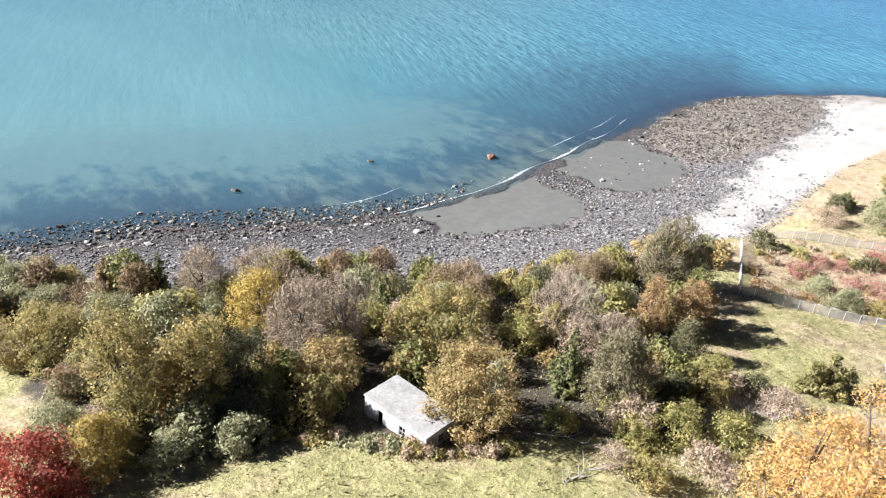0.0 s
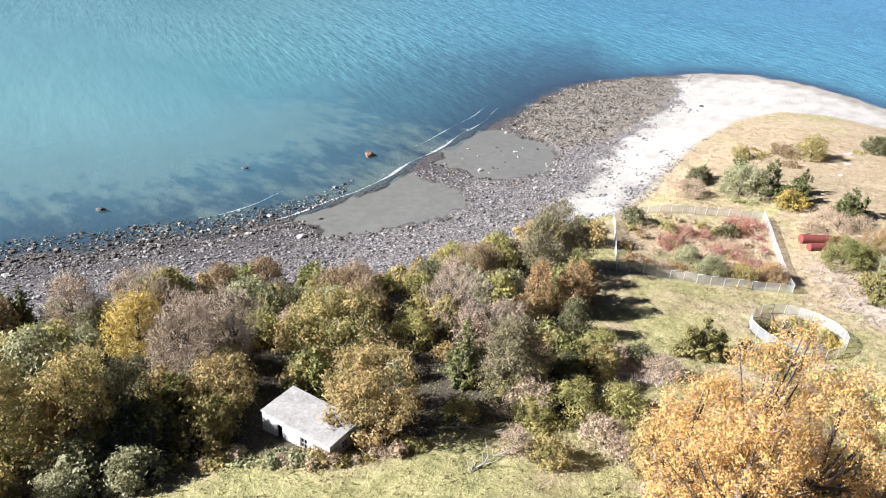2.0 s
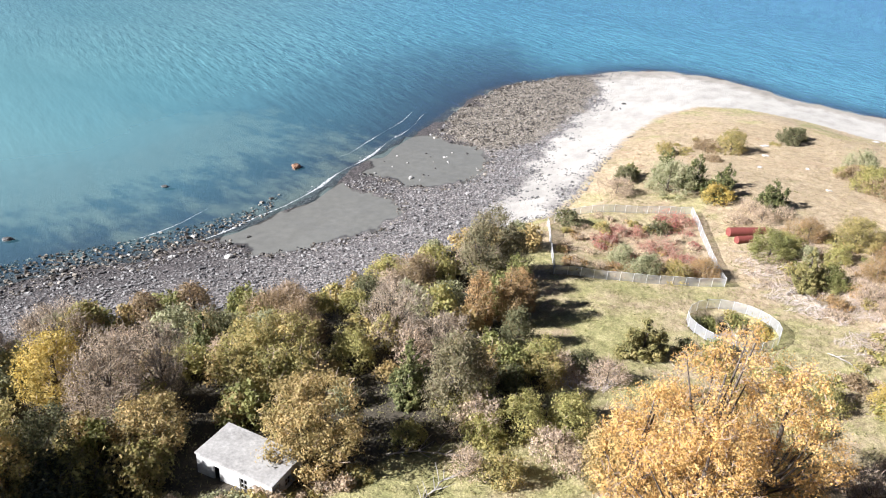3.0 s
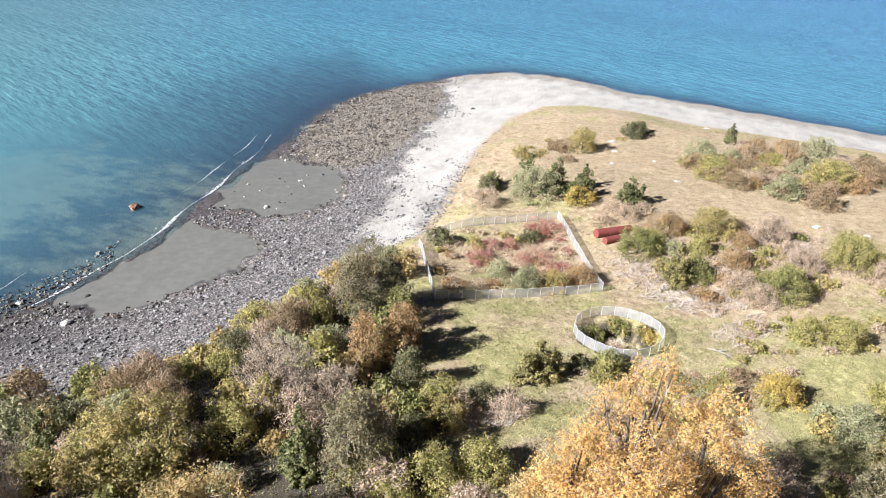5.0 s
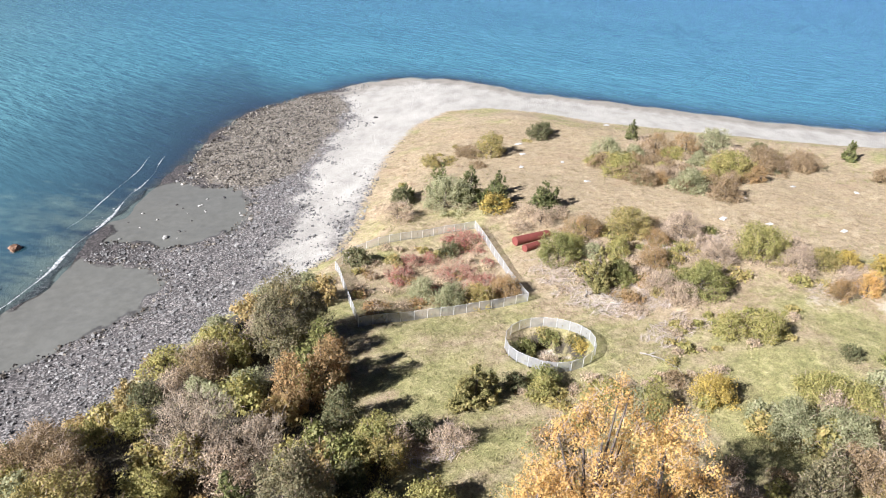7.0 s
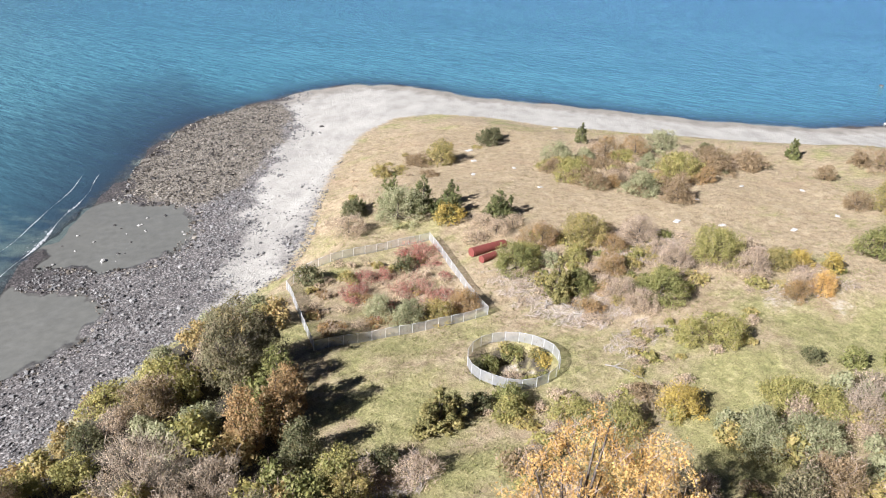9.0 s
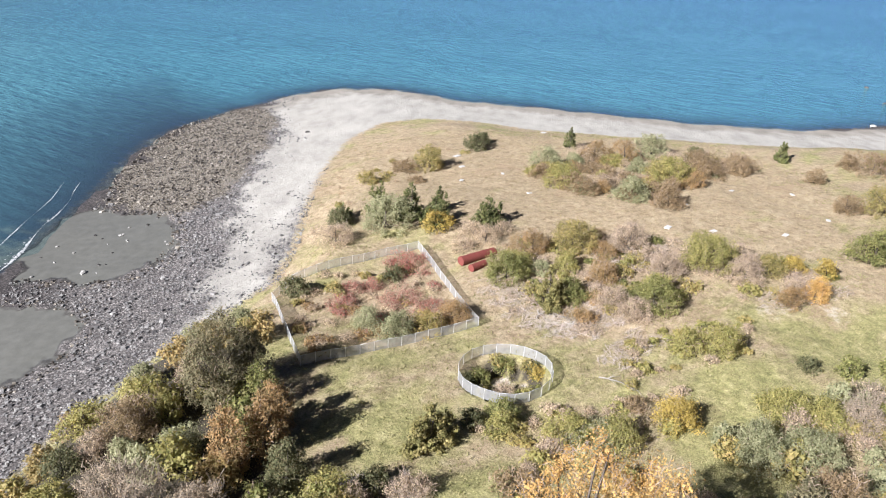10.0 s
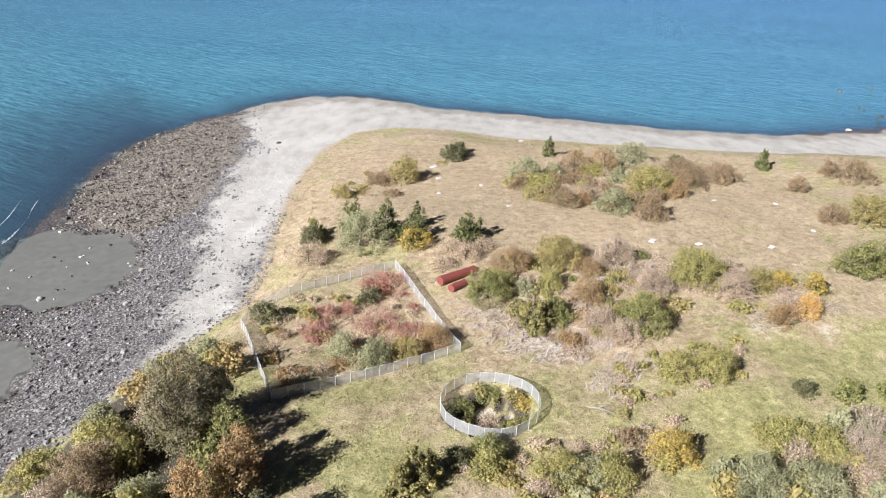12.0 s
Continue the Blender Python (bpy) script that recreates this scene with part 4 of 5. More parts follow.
stones("beach_stones", px[ok], py[ok], height(px[ok], py[ok]), np.minimum(sizes, 0.6), M_STONE, "grey and pale rounded beach stones", 6)
wet_zone = ((p_sea > -9) & (p_sea < 5 + 3 * clump) & (p_flat < -1) & (p_reef < 0) & (px < -55)) | ((p_reef > -2) & (clump > -1.1) & (p_sand < -3 + 4 * clump)) | ((p_flat > -3) & (p_flat < 0.6) & (p_sea > 2.5) & (sr.rand(260000) < 0.5))
ok = np.where(wet_zone & (sr.rand(260000) < 0.8))[0][:13000]
sizes = 0.13 * np.exp(0.55 * sr.normal(size=len(ok))) + 0.06
stones("wet_stones", px[ok], py[ok], np.maximum(height(px[ok], py[ok]), -0.25), np.minimum(sizes, 0.65), M_WETSTONE, "dark wet weedy stones along the tide line", 7)


def boulder(x, y, size, material, label, seed):
    r = random.Random(seed)
    bm = bmesh.new()
    bmesh.ops.create_icosphere(bm, subdivisions=2, radius=1.0)
    off = Vector((r.uniform(0, 50), r.uniform(0, 50), 0))
    for v in bm.verts:
        k = 1 + 0.45 * noise.noise(v.co * 1.1 + off) + 0.15 * noise.noise(v.co * 3 + off)
        v.co = Vector((v.co.x * k * size * r.uniform(0.98, 1.02), v.co.y * k * size * 0.75, v.co.z * k * size * 0.5))
    ob = new("boulder", bm_mesh("boulder", bm, material))
    ob.matrix_basis = pose(x, y, max(ground_at(x, y), -0.15) + size * 0.12, 0, 0, r.uniform(0, 360))
    return tagged(ob, label, "rock", "shore boulders")


boulder(-55.3, 179.8, 1.7, M_BROWNROCK, "brown weed-rimmed boulder standing in shallow water", 1)
boulder(-83.4, 159.4, 1.0, M_DARKROCK, "dark wet boulder in shallow water", 2)
boulder(-103.0, 126.0, 1.1, M_DARKROCK, "dark wet boulder in shallow water", 3)
boulder(-23.6, 177.4, 0.9, M_PALEROCK, "pale boulder on wet grey sand", 4)
boulder(-56.5, 125.2, 1.0, M_PALEROCK, "pale boulder on the pebble beach", 5)
boulder(48.6, 266.0, 0.9, M_DARKROCK, "dark driftwood-like rock on pale sand", 6)
boulder(365.0, 283.0, 1.4, M_DARKROCK, "dark rock awash off the sand spit", 7)
boulder(392.0, 282.5, 1.2, M_DARKROCK, "dark rock awash off the sand spit", 8)
boulder(338.0, 252.5, 1.2, M_DARKROCK, "dark rock awash off the sand spit", 9)
boulder(333.0, 246.0, 1.0, M_DARKROCK, "dark rock awash off the sand spit", 10)
boulder(329.0, 234.5, 1.6, M_DARKROCK, "dark rock awash off the sand spit", 11)
boulder(288.0, 221.5, 1.3, M_PALEROCK, "grey rock at the edge of the sand", 12)
br = random.Random(77)
for k in range(46):
    u = br.random()
    bx, by = -112 + 54 * u + br.uniform(-4, 4), 98 + 38 * u + br.uniform(-9, 5)
    dark_one = br.random() < 0.65
    boulder(bx, by, br.uniform(0.35, 0.8), M_DARKROCK if dark_one else M_PALEROCK, "dark wet boulder by the tide line" if dark_one else "pale grey boulder by the tide line", 100 + k)
for k in range(26):
    bx, by = br.uniform(-34, -4), br.uniform(168, 208)
    dark_one = br.random() < 0.4
    boulder(bx, by, br.uniform(0.25, 0.55), M_DARKROCK if dark_one else M_PALEROCK, "dark stone on wet grey sand" if dark_one else "pale stone on wet grey sand", 200 + k)


# ---- lines of foam ----
def foam_line(points, wide, seed):
    """A ragged strip of foam lying on the water, broken by gaps."""
    r = np.random.RandomState(seed)
    p = np.array(points, float)
    seg = np.hypot(*np.diff(p, axis=0).T)
    s = np.concatenate([[0], np.cumsum(seg)])
    t = np.arange(0, s[-1], 0.35)
    x, y = np.interp(t, s, p[:, 0]), np.interp(t, s, p[:, 1])
    x, y = x + 0.5 * np.sin(t / 5.0), y - 0.3 * np.sin(t / 3.3)
    dx, dy = np.gradient(x), np.gradient(y)
    k = np.hypot(dx, dy)
    nx, ny = -dy / k, dx / k
    body = np.clip(0.5 + 0.5 * waves2(t, t * 0, 26, seed), 0.12, 1.2) * wide * np.clip(np.minimum(t, s[-1] - t) / 6, 0.1, 1)
    verts, faces = [], []
    for i in range(len(t)):
        a, b = body[i] * r.uniform(0.35, 0.75), body[i] * r.uniform(0.2, 0.5)
        verts += [(x[i] + nx[i] * a, y[i] + ny[i] * a, 0.03), (x[i], y[i], 0.10 * min(1, body[i])), (x[i] - nx[i] * b, y[i] - ny[i] * b, 0.03)]
        if i and body[i] > 0.02:
            o = 3 * (i - 1)
            faces += [(o, o + 1, o + 4, o + 3), (o + 1, o + 2, o + 5, o + 4)]
    for _ in range(int(12 * wide * len(t) ** 0.5)):
        i = r.randint(len(t))
        if body[i] > 0.3:
            d, q = r.uniform(-0.5, 2.6) * body[i], r.uniform(0.06, 0.22)
            cx, cy, o = x[i] + nx[i] * d, y[i] + ny[i] * d, len(verts)
            verts += [(cx + q * math.cos(g) * r.uniform(0.6, 1.6), cy + q * math.sin(g) * r.uniform(0.6, 1.6), 0.03) for g in (0, 1.26, 2.51, 3.77, 5.03)]
            faces.append(tuple(range(o, o + 5)))
    ob = new("sea_foam", mesh_of("sea_foam", verts, faces, M_FOAM))
    return tagged(ob, "thin white line of foam on the shallows", "foam", "foam lines")


foam_line([(-68, 130), (-60, 140.5), (-52, 154), (-46.5, 168), (-41, 183), (-36, 197), (-31, 213)], 0.9, 3)
foam_line([(-46, 189), (-38, 208), (-28, 241)], 0.32, 5)
foam_line([(-33, 209), (-26.5, 226), (-24.5, 240)], 0.6, 8)
foam_line([(-79, 130), (-72, 141), (-68, 150)], 0.4, 9)

# ---- trees and shrubs: kind, place, crown radius, height, clear stem ----
plant("silver", -99.1, 63.2, 4.3, 3.6, 0.0)
plant("scrub", -94.9, 67.5, 3.8, 2.8, 0.0)
plant("silver", -93.6, 57.9, 3.0, 3.4, 0.0)
plant("silver", -88.8, 58.8, 4.2, 3.9, 0.0)
plant("brown", -85.2, 60.7, 4.4, 3.3, 0.0)
plant("juniper_brown", -86.8, 68.2, 2.7, 6.4, 0.0)
plant("juniper", -82.8, 68.9, 2.6, 6.0, 0.0)
plant("juniper", -78.5, 70.3, 2.5, 7.1, 0.0)
plant("silver", -77.4, 59.7, 5.3, 4.4, 0.3)
plant("olive", -80.5, 49.3, 7.1, 6.2, 0.7)
plant("lime", -76.5, 46.4, 2.4, 2.7, 0.0)
plant("silver", -72.1, 47.8, 2.3, 2.6, 0.0)
plant("silver", -70.1, 43.0, 2.4, 2.7, 0.0)
plant("olive", -60.2, 42.9, 5.5, 13.6, 1.0)
plant("olive", -53.9, 46.9, 5.3, 12.7, 1.0)
plant("gold", -55.3, 44.7, 2.4, 7.8, 0.7)
plant("dark", -51.6, 51.1, 4.1, 9.0, 1.0)
plant("silver", -64.0, 36.8, 4.0, 4.0, 0.0)
plant("ochre", -56.3, 34.6, 3.5, 7.0, 0.3)
plant("silver", -55.9, 37.3, 1.8, 2.1, 0.0)
plant("silver", -50.6, 38.4, 3.8, 3.4, 0.0)
plant("silver", -46.1, 42.3, 2.5, 2.9, 0.0)
plant("dark", -47.6, 46.5, 4.6, 3.9, 0.0)
plant("red", -59.6, 28.0, 7.4, 6.8, 0.3)
plant("bare", -70.7, 70.2, 4.1, 9.0, 0.7)
plant("bare", -65.7, 78.6, 5.8, 5.5, 0.7)
plant("ochre", -58.0, 65.7, 4.6, 9.8, 0.7)
plant("silver", -65.9, 65.9, 3.2, 3.7, 0.0)
plant("bare", -49.1, 62.2, 5.0, 12.0, 1.0)
plant("bare", -45.0, 66.6, 3.9, 10.8, 1.0)
plant("tan", -42.6, 57.1, 4.5, 6.4, 0.7)
plant("juniper", -44.5, 78.9, 2.7, 6.8, 0.0)
plant("silver", -42.6, 85.9, 2.4, 2.7, 0.0)
plant("scrub", -39.6, 88.7, 3.0, 3.4, 0.0)
plant("limebrown", -34.4, 73.2, 7.2, 6.6, 1.0)
plant("brown", -31.9, 83.7, 3.7, 7.2, 0.3)
plant("tan", -25.0, 57.3, 6.3, 10.4, 0.9)
plant("lime", -23.6, 79.7, 4.1, 5.3, 0.3)
plant("lime", -26.1, 94.6, 3.0, 3.4, 0.0)
plant("dark", -24.9, 102.3, 2.9, 3.2, 0.0)
plant("bare", -18.0, 86.9, 5.0, 8.7, 0.7)
plant("brown", -16.8, 105.3, 4.4, 5.8, 0.3)
plant("silver", -11.4, 99.0, 3.4, 4.8, 0.3)
plant("bare", -10.8, 84.9, 3.9, 6.2, 0.7)
plant("darkolive", -5.3, 109.9, 5.2, 13.6, 1.0)
plant("lime", 2.0, 126.5, 3.2, 2.6, 0.0)
plant("orange", -6.0, 93.5, 3.1, 9.4, 0.3)
plant("orange", -1.1, 96.2, 3.2, 9.4, 0.3)
plant("juniper", -15.1, 72.1, 3.8, 9.4, 0.0)
plant("darkolive", -8.5, 69.9, 5.2, 11.1, 0.3)
plant("dark", -0.8, 77.7, 2.6, 3.0, 0.0)
plant("scrub", 2.7, 78.7, 3.5, 4.0, 0.0)
plant("lime", -13.9, 62.0, 2.6, 2.3, 0.0)
plant("lime", -5.5, 64.1, 3.6, 3.4, 0.0)
plant("lime", -0.4, 67.4, 4.1, 4.7, 0.0)
plant("lime", 5.4, 68.2, 4.1, 4.7, 0.0)
plant("brush", -7.0, 57.6, 2.5, 2.9, 0.0)
plant("scrub", -3.4, 56.9, 2.7, 3.1, 0.0)
plant("cedar", 19.1, 89.1, 4.6, 6.6, 0.0)
plant("dark", 9.1, 83.6, 2.3, 2.7, 0.0)
plant("brush", 12.3, 80.0, 3.2, 2.8, 0.0)
plant("palelime", 36.3, 81.8, 4.1, 4.7, 0.0)
plant("palelime", 42.0, 79.3, 4.0, 4.6, 0.0)
plant("ochre", 52.5, 79.5, 3.5, 4.1, 0.0)
plant("brown", 49.3, 84.9, 2.0, 2.3, 0.0)
plant("lime", 67.5, 74.8, 4.3, 4.9, 0.0)
plant("lime", 70.6, 70.9, 3.7, 4.2, 0.0)
plant("silver", 57.1, 70.1, 4.5, 5.2, 0.0)
plant("silver", 62.8, 66.4, 4.4, 5.1, 0.0)
plant("bare", 75.1, 68.4, 4.2, 4.8, 0.0)
plant("dark", 81.0, 82.2, 2.0, 2.2, 0.0)
plant("palelime", 67.6, 94.7, 3.5, 4.1, 0.0)
plant("palelime", 72.3, 91.4, 3.9, 4.5, 0.0)
plant("limegreen", 71.7, 108.1, 5.2, 6.0, 0.0)
plant("brush", 65.3, 111.2, 3.8, 4.3, 0.0)
plant("cedar", 55.5, 118.1, 3.6, 8.7, 0.0)
plant("limegreen", 60.3, 117.4, 3.7, 4.2, 0.0)
plant("limegreen", 53.6, 130.4, 4.8, 5.6, 0.0)
plant("orangebrush", 64.1, 137.9, 4.9, 4.1, 0.0)
plant("scrub", 73.0, 136.2, 5.4, 6.2, 0.0)
plant("brush", 83.5, 130.7, 5.1, 5.8, 0.0)
plant("lime", 92.5, 117.3, 6.0, 6.9, 0.0)
plant("brush", 95.3, 109.5, 4.3, 5.0, 0.0)
plant("scrub", 101.6, 110.0, 3.6, 4.1, 0.0)
plant("ochre", 107.3, 108.8, 2.9, 3.4, 0.0)
plant("gold", 103.2, 99.6, 3.3, 3.7, 0.0)
plant("orangebrush", 96.0, 99.3, 3.2, 3.7, 0.0)
plant("brush", 82.2, 116.9, 4.5, 4.2, 0.0)
plant("orangebrush", 69.6, 120.2, 3.8, 4.3, 0.0)
plant("lime", 57.5, 133.0, 3.6, 3.6, 0.0)
plant("silver", 60.5, 129.0, 2.6, 2.8, 0.0)
plant("brush", 51.5, 145.0, 3.4, 2.4, 0.0)
plant("lime", 66.0, 128.0, 3.2, 3.4, 0.0)
plant("orangebrush", 76.5, 129.5, 3.4, 3.0, 0.0)
plant("brown", 79.0, 136.5, 3.2, 3.2, 0.0)
plant("brush", 66.5, 106.8, 3.4, 3.4, 0.0)
plant("cedar", 61.5, 119.0, 2.6, 5.2, 0.0)
plant("lime", 75.5, 112.0, 3.4, 4.2, 0.0)
plant("ochre", 112.0, 104.5, 2.6, 3.6, 0.0)
plant("brush", 100.5, 101.5, 3.2, 3.0, 0.0)
plant("limegreen", 31.5, 90.8, 3.0, 3.0, 0.0)
plant("dark", 26.5, 91.5, 2.2, 2.6, 0.0)
plant("juniper", 54.5, 165.0, 2.6, 6.2, 0.0)
plant("juniper", 33.0, 172.0, 2.8, 4.2, 0.0)
plant("brush", 56.0, 150.0, 3.4, 3.0, 0.0)
plant("brush", 62.5, 148.5, 3.0, 2.4, 0.0)
plant("sumac", 24.5, 137.5, 2.6, 1.8, 0.0)
plant("sumac", 28.0, 136.8, 2.2, 2.0, 0.0)
plant("scrub", 20.6, 138.5, 2.2, 1.7, 0.0)
plant("dark", 33.5, 140.0, 2.2, 2.4, 0.0)
plant("brown", 60.5, 204.0, 4.6, 2.6, 0.0)
plant("dark", 95.5, 222.0, 3.4, 3.6, 0.0)
plant("brown", 60.0, 192.0, 3.0, 1.6, 0.0)
plant("lime", 195.0, 155.0, 4.2, 4.4, 0.0)
plant("brown", 187.0, 158.0, 4.0, 3.6, 0.0)
plant("silver", 39.7, 162.2, 6.6, 7.6, 0.0)
plant("juniper", 41.1, 168.9, 4.5, 9.0, 0.0)
plant("juniper", 47.2, 165.3, 4.6, 8.5, 0.0)
plant("juniper", 50.8, 159.3, 5.1, 6.6, 0.0)
plant("juniper", 61.5, 153.9, 4.7, 7.1, 0.0)
plant("dark", 30.5, 168.1, 3.8, 4.3, 0.0)
plant("ochre", 49.6, 156.5, 3.8, 4.2, 0.0)
plant("brush", 27.3, 159.7, 5.5, 3.9, 0.0)
plant("brush", 57.0, 145.9, 3.2, 3.7, 0.0)
plant("scrub", 68.2, 202.7, 5.3, 6.1, 0.0)
plant("dark", 90.0, 216.0, 4.2, 4.8, 0.0)
plant("scrub", 47.8, 197.6, 3.2, 3.4, 0.0)
plant("silver", 100.1, 189.8, 5.7, 6.4, 0.0)
plant("lime", 94.8, 173.7, 6.0, 5.6, 0.0)
plant("brown", 96.5, 164.3, 3.7, 4.3, 0.0)
plant("orangebrush", 116.3, 189.8, 5.7, 6.5, 0.0)
plant("orangebrush", 125.5, 186.7, 5.6, 6.4, 0.0)
plant("silver", 138.2, 189.8, 5.8, 6.6, 0.0)
plant("juniper", 119.1, 206.5, 2.7, 7.2, 0.0)
plant("lime", 123.4, 164.4, 6.3, 6.7, 0.0)
plant("silver", 104.4, 155.5, 5.0, 5.8, 0.0)
plant("brown", 108.9, 147.8, 4.8, 5.5, 0.0)
plant("dark", 148.2, 181.2, 3.3, 3.8, 0.0)
plant("brown", 140.8, 169.7, 6.0, 5.7, 0.0)
plant("brown", 151.0, 166.6, 6.3, 5.0, 0.0)
plant("juniper", 172.2, 170.5, 3.2, 6.3, 0.0)
plant("brown", 189.3, 151.7, 9.0, 6.0, 0.0)
plant("brown", 164.2, 151.1, 3.4, 3.9, 0.0)
plant("brown", 150.9, 130.7, 3.9, 4.4, 0.0)
plant("limegreen", 128.5, 106.3, 6.2, 7.1, 0.0)
plant("scrub", 159.3, 126.2, 5.8, 6.7, 0.0)
plant("sumac", 37.8, 143.6, 6.0, 2.2, 0.0)
plant("sumac", 20.7, 133.3, 4.0, 1.5, 0.0)
plant("sumac", 31.3, 130.6, 5.1, 1.9, 0.0)
plant("sumac", 36.0, 126.3, 4.0, 1.5, 0.0)
plant("silver", 22.2, 124.3, 3.4, 3.9, 0.0)
plant("silver", 25.9, 119.5, 3.7, 4.3, 0.0)
plant("scrub", 31.9, 119.7, 4.1, 3.2, 0.0)
plant("dark", 13.7, 139.8, 3.1, 3.5, 0.0)
plant("dark", 31.8, 138.6, 1.7, 2.0, 0.0)
plant("orangebrush", 38.1, 121.5, 3.4, 3.9, 0.0)
plant("brush", 36.0, 98.4, 2.3, 2.6, 0.0)
plant("lime", 38.8, 96.8, 1.8, 2.0, 0.0)
plant("limegreen", 34.4, 103.7, 2.4, 2.7, 0.0)
plant("limegreen", 39.0, 105.2, 2.2, 2.2, 0.0)
plant("ochre", 42.4, 99.8, 1.7, 2.0, 0.0)
plant("lime", 29.4, 88.0, 2.7, 3.1, 0.0)
plant("darkolive", 50.0, 58.0, 3.8, 7.0, 0.3)
plant("brown", 56.0, 58.5, 4.0, 6.5, 0.3)
plant("silver", 39.9, 80.0, 4.6, 3.7, 0.0)
plant("brush", 5.6, 81.1, 2.6, 3.0, 0.0)
plant("lime", 3.2, 82.1, 3.7, 4.3, 0.0)
plant("dark", -1.6, 76.2, 2.8, 3.2, 0.0)
plant("brown", -36.1, 89.2, 7.0, 5.9, 0.3)
plant("dark", -45.8, 82.1, 4.4, 4.3, 0.7)
plant("olive", -34.8, 73.8, 8.2, 7.9, 1.0)

# thick eastern edge of the wood
plant("darkolive", 0.0, 112.5, 3.6, 9.5, 0.3)
plant("limegreen", 1.0, 106.0, 3.0, 6.8, 0.0)
plant("orange", 1.8, 100.5, 2.6, 7.6, 0.3)
plant("dark", 0.0, 88.5, 3.2, 6.4, 0.0)

# ---- undergrowth: each bush by itself, out of a few built shapes ----
def in_poly(poly, x, y):
    return float(inside_by(poly, np.array([x]), np.array([y]))[0]) > 0


def thicket(poly, kinds, count, radius, tall, seed, clear=()):
    r = random.Random(seed)
    xs, ys = [p[0] for p in poly], [p[1] for p in poly]
    built, done = {}, 0
    while done < count:
        x, y = r.uniform(min(xs), max(xs)), r.uniform(min(ys), max(ys))
        if not in_poly(poly, x, y) or any(math.hypot(x - cx, y - cy) < cr for cx, cy, cr in clear):
            continue
        kind = r.choice(kinds)
        k = (kind, r.randrange(2))
        if k not in built:
            built[k] = plant(kind, x, y, r.uniform(*radius), r.uniform(*tall), 0.0, 0.86)
        else:
            s = r.uniform(0.65, 1.25)
            copy_thing(built[k], pose(x, y, ground_at(x, y) - 0.05, 0, 0, r.uniform(0, 360)) @ Matrix.Diagonal((s, s * r.uniform(0.85, 1.15), s * r.uniform(0.8, 1.2), 1)))
        done += 1


HUT_CLEAR = (-30.6, 54.6, 6.0)
thicket(WOOD, ["olive", "silver", "lime", "brown", "silver", "tan", "scrub", "palelime", "limegreen", "brush"], 150, (2.4, 3.8), (3.0, 5.4), 11, (HUT_CLEAR, (-24, 54, 6)))
thicket([(50, 128), (49, 116), (60, 104), (80, 108), (110, 98), (118, 108), (95, 128), (80, 140), (60, 142)], ["brush", "brush", "scrub", "palelime", "orangebrush", "limegreen"], 85, (1.5, 2.7), (0.9, 2.0), 12, ((50, 138, 6), (98, 136, 4)))
thicket([(50, 128), (49, 116), (58, 106), (80, 108), (104, 100), (112, 108), (95, 130), (80, 142), (60, 144)], ["brush", "brush", "brush", "scrub"], 60, (2.0, 3.2), (0.4, 0.8), 22, ((50, 138, 4),))
thicket([(92, 186), (95, 165), (110, 147), (125, 158), (150, 163), (160, 170), (140, 186), (120, 196)], ["brown", "orangebrush", "lime", "silver", "brush", "brown", "scrub"], 64, (2.2, 4.2), (1.8, 3.8), 13)
thicket([(2, 66), (8, 60), (22, 76), (34, 82), (48, 81), (60, 72), (76, 74), (95, 70), (90, 54), (60, 46), (30, 40), (5, 46)], ["lime", "palelime", "scrub", "brush", "silver", "brown", "scrub", "olive", "brush", "brush"], 140, (1.7, 3.2), (1.5, 3.4), 14, ((46, 71, 7), (38, 66, 5), (58, 86, 5), (64, 84, 4), (55, 68, 3)))
thicket([(36.7 + 6.2 * math.cos(a), 100.2 + 6.2 * math.sin(a)) for a in np.linspace(0, 6.0, 14)], ["limegreen", "lime", "scrub", "dark"], 26, (1.0, 1.6), (1.0, 1.9), 23, ((38.2, 100.8, 3.6),))
thicket([(10, 116), (39, 119), (41, 147), (16, 145), (11, 139)], ["brush", "brush", "brush", "brush", "sumac", "scrub", "orangebrush"], 60, (1.2, 2.2), (0.5, 1.1), 15)
thicket([(20, 92), (30, 84), (60, 84), (56, 92), (46, 88)], ["scrub", "brush", "lime", "brush"], 22, (1.0, 1.8), (0.8, 1.5), 16)
thicket([(24, 168), (36, 205), (60, 225), (95, 220), (60, 190), (40, 180)], ["brush", "scrub"], 14, (1.0, 2.0), (0.5, 1.0), 17)
thicket([(52, 92), (80, 88), (90, 98), (62, 102)], ["scrub", "brush", "palelime"], 26, (1.2, 2.2), (0.6, 1.3), 18)
thicket([(70, 74), (84, 82), (104, 72), (92, 56), (72, 62)], ["limegreen", "palelime", "bare", "scrub"], 16, (2.0, 3.2), (1.8, 3.4), 19)
thicket([(-44, 42), (-40, 46.5), (-35, 47.5), (-28, 48.5), (-22, 51), (-17, 55.5), (-17.5, 57), (-23, 53), (-30, 50), (-38, 49.5), (-44, 45)], ["brush", "brush", "scrub", "silver"], 34, (0.9, 1.7), (0.5, 1.1), 24)
# golden trees on the near slope
plant("gold", 17.0, 55.5, 7.4, 22.5, 2.5)
plant("gold", 9.5, 54.0, 5.8, 16.5, 2.0)
plant("gold", 23.5, 54.0, 6.2, 20.5, 2.5)
plant("gold", 14.0, 47.5, 6.0, 18.0, 2.5)
plant("tan", 8.0, 57.5, 3.6, 9.0, 1.5)


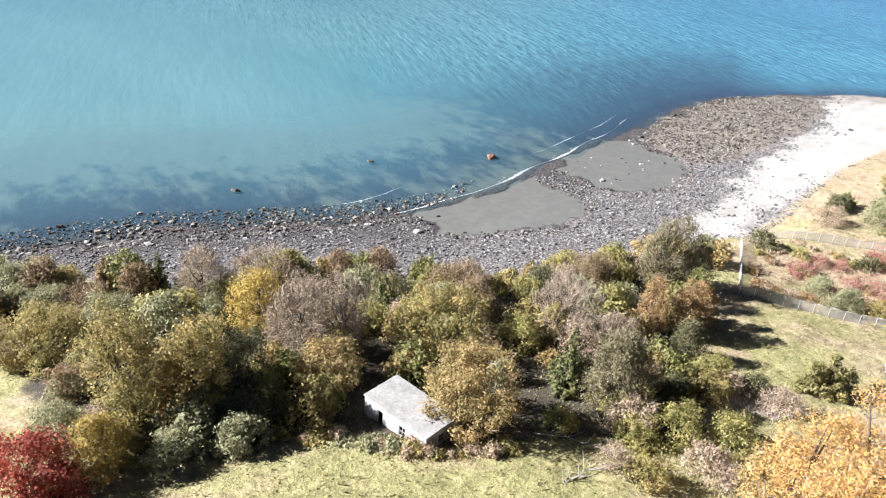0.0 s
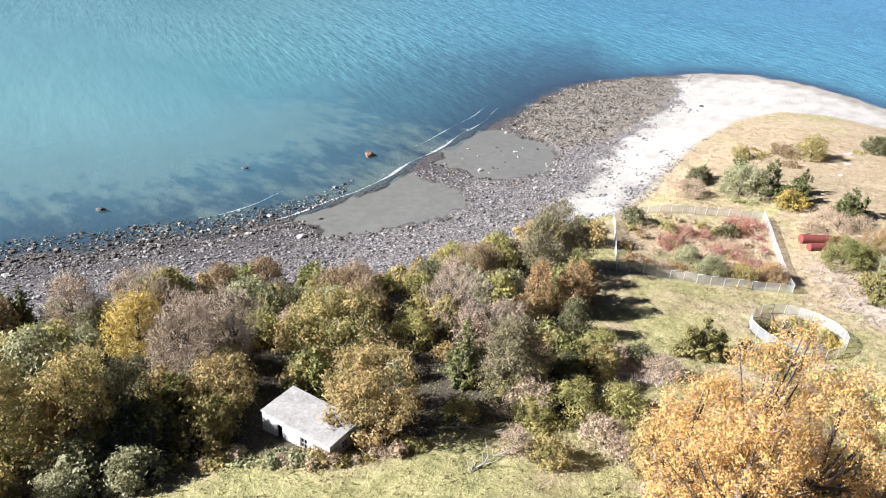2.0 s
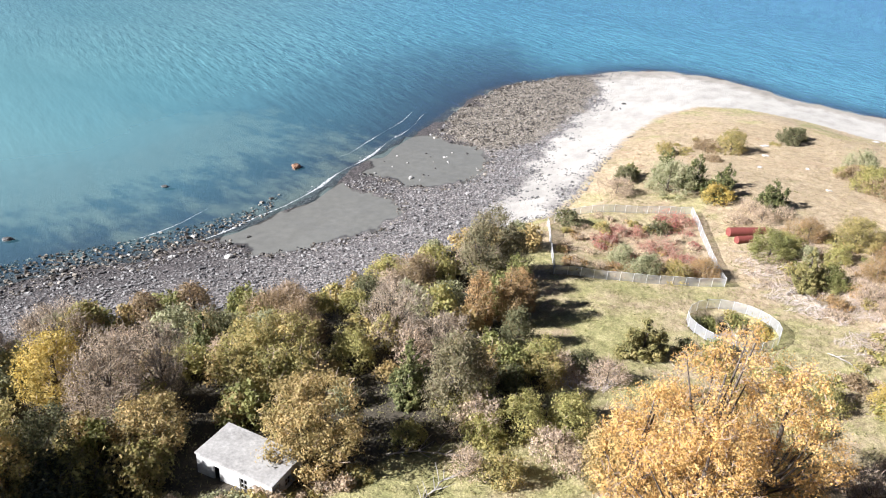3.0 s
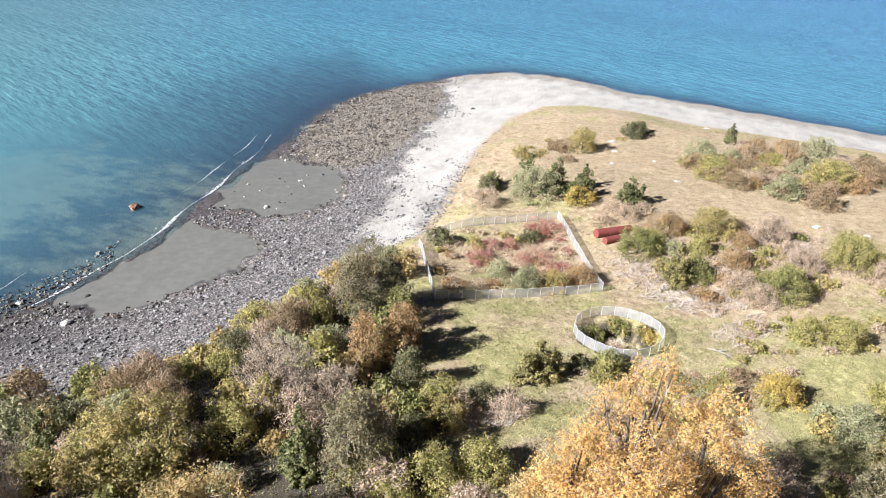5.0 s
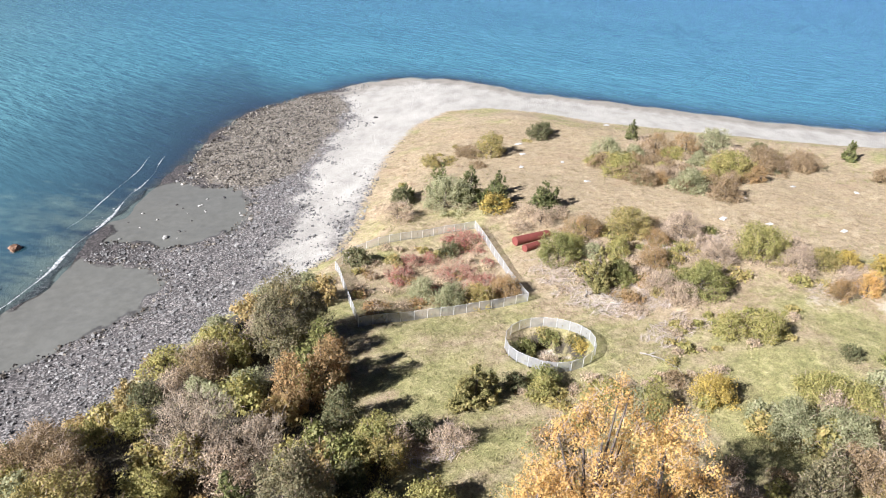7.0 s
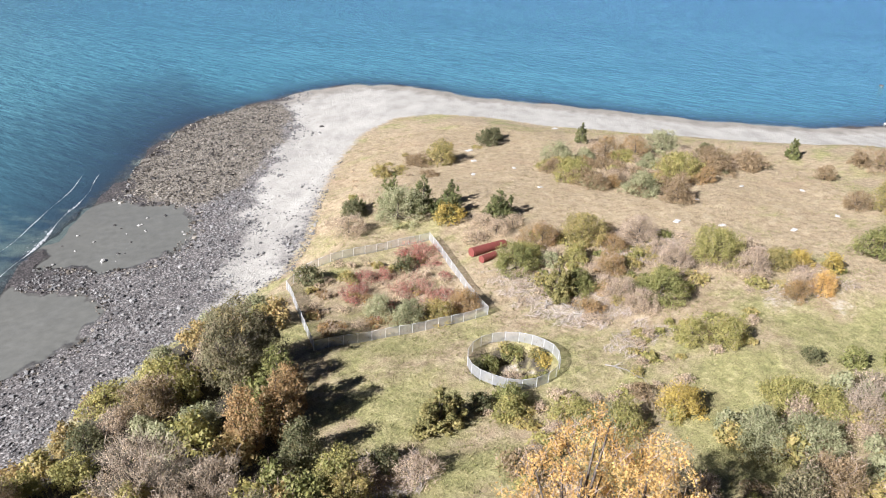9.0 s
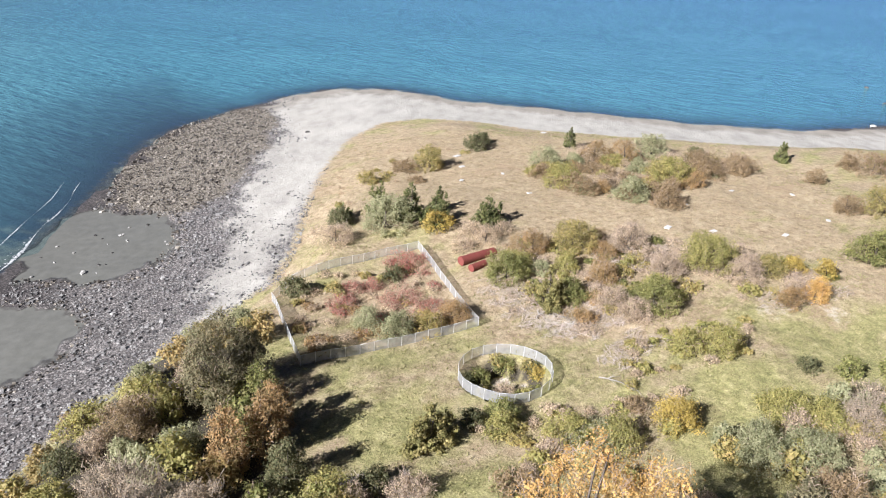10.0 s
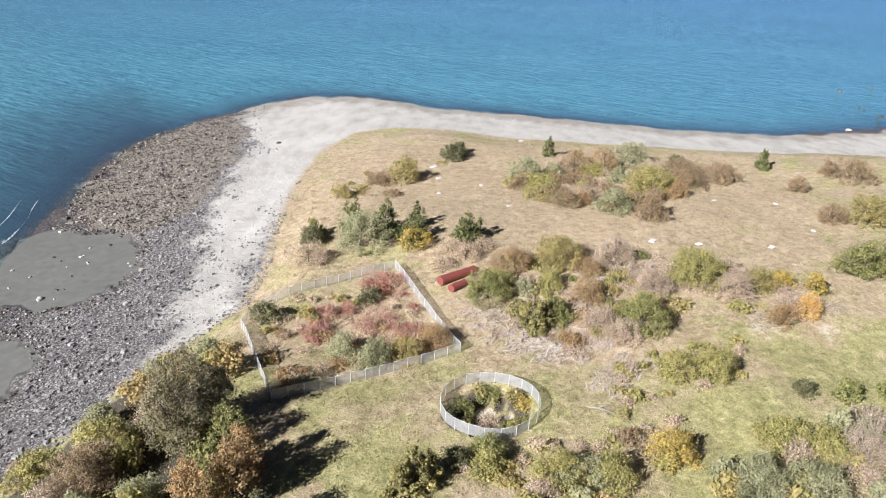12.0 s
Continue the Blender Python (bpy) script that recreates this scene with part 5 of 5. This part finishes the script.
# ---- grass tufts ----
def tufts(name, x, y, material, label, seed, tall, blades_each):
    """Tussocks of a few broad leaning blades each."""
    r = np.random.RandomState(seed)
    n = len(x) * blades_each
    spread_by = (tall * 0.9 * np.exp(0.3 * r.normal(size=len(x)))).repeat(blades_each)
    g, d = r.uniform(0, 6.28, n), np.sqrt(r.rand(n)) * spread_by
    bx, by = x.repeat(blades_each) + d * np.cos(g), y.repeat(blades_each) + d * np.sin(g)
    base = np.stack([bx, by, height(x, y).repeat(blades_each)], -1)
    lean = np.stack([np.cos(g) * 0.7 + 0.3, np.sin(g) * 0.7 + 0.1, np.ones(n)], -1) + 0.3 * units(r, n)
    lean /= np.linalg.norm(lean, axis=1)[:, None]
    h = tall * r.uniform(0.4, 1.0, n) * (spread_by / (tall * 0.9))
    side = np.cross(lean, units(r, n))
    side /= np.linalg.norm(side, axis=1)[:, None]
    v, q = specks(base + lean * h[:, None] * 0.55, side, lean, h * 0.75, h * r.uniform(0.2, 0.4, n))
    ob = new(name, mesh_of(name, v, q, material, tone=r.rand(len(x)).repeat(blades_each * 3)))
    return tagged(ob, label, "grass", kind="stuff")


tr = np.random.RandomState(31)
tx, ty = tr.uniform(-62, 170, 240000), tr.uniform(32, 240, 240000)
t_veg = inside_by(EDGE, tx, ty)
patch = waves2(tx, ty, 7, 41) + 0.7 * waves2(tx, ty, 2.5, 42)
t_dry = 0.30 + 0.55 * bump(tx, ty, 120, 165, 62) + 0.42 * bump(tx, ty, 60, 215, 48) + 0.30 * bump(tx, ty, 68, 125, 24) + 0.35 * bump(tx, ty, 25, 132, 16) - 0.12 * bump(tx, ty, 22, 105, 22) - 0.25 * bump(tx, ty, 80, 85, 22)
good = (t_veg > 0.5) & (tr.rand(240000) < 0.55 + 0.35 * patch) & (np.abs((tx + 30.6) * 0.924 - (ty - 54.6) * 0.383) + 2 * np.abs((tx + 30.6) * 0.383 + (ty - 54.6) * 0.924) > 9.5)
is_dry = t_dry + 0.22 * waves2(tx, ty, 11, 43) > 0.55
g1, g2 = np.where(good & ~is_dry)[0][:62000], np.where(good & is_dry)[0][:46000]
tufts("grass", tx[g1], ty[g1], LEAVES["grass"], "green and yellowing rough meadow grass", 51, 0.22, 3)
tufts("dry_grass", tx[g2], ty[g2], LEAVES["straw"], "dry straw-coloured meadow grass", 52, 0.20, 3)
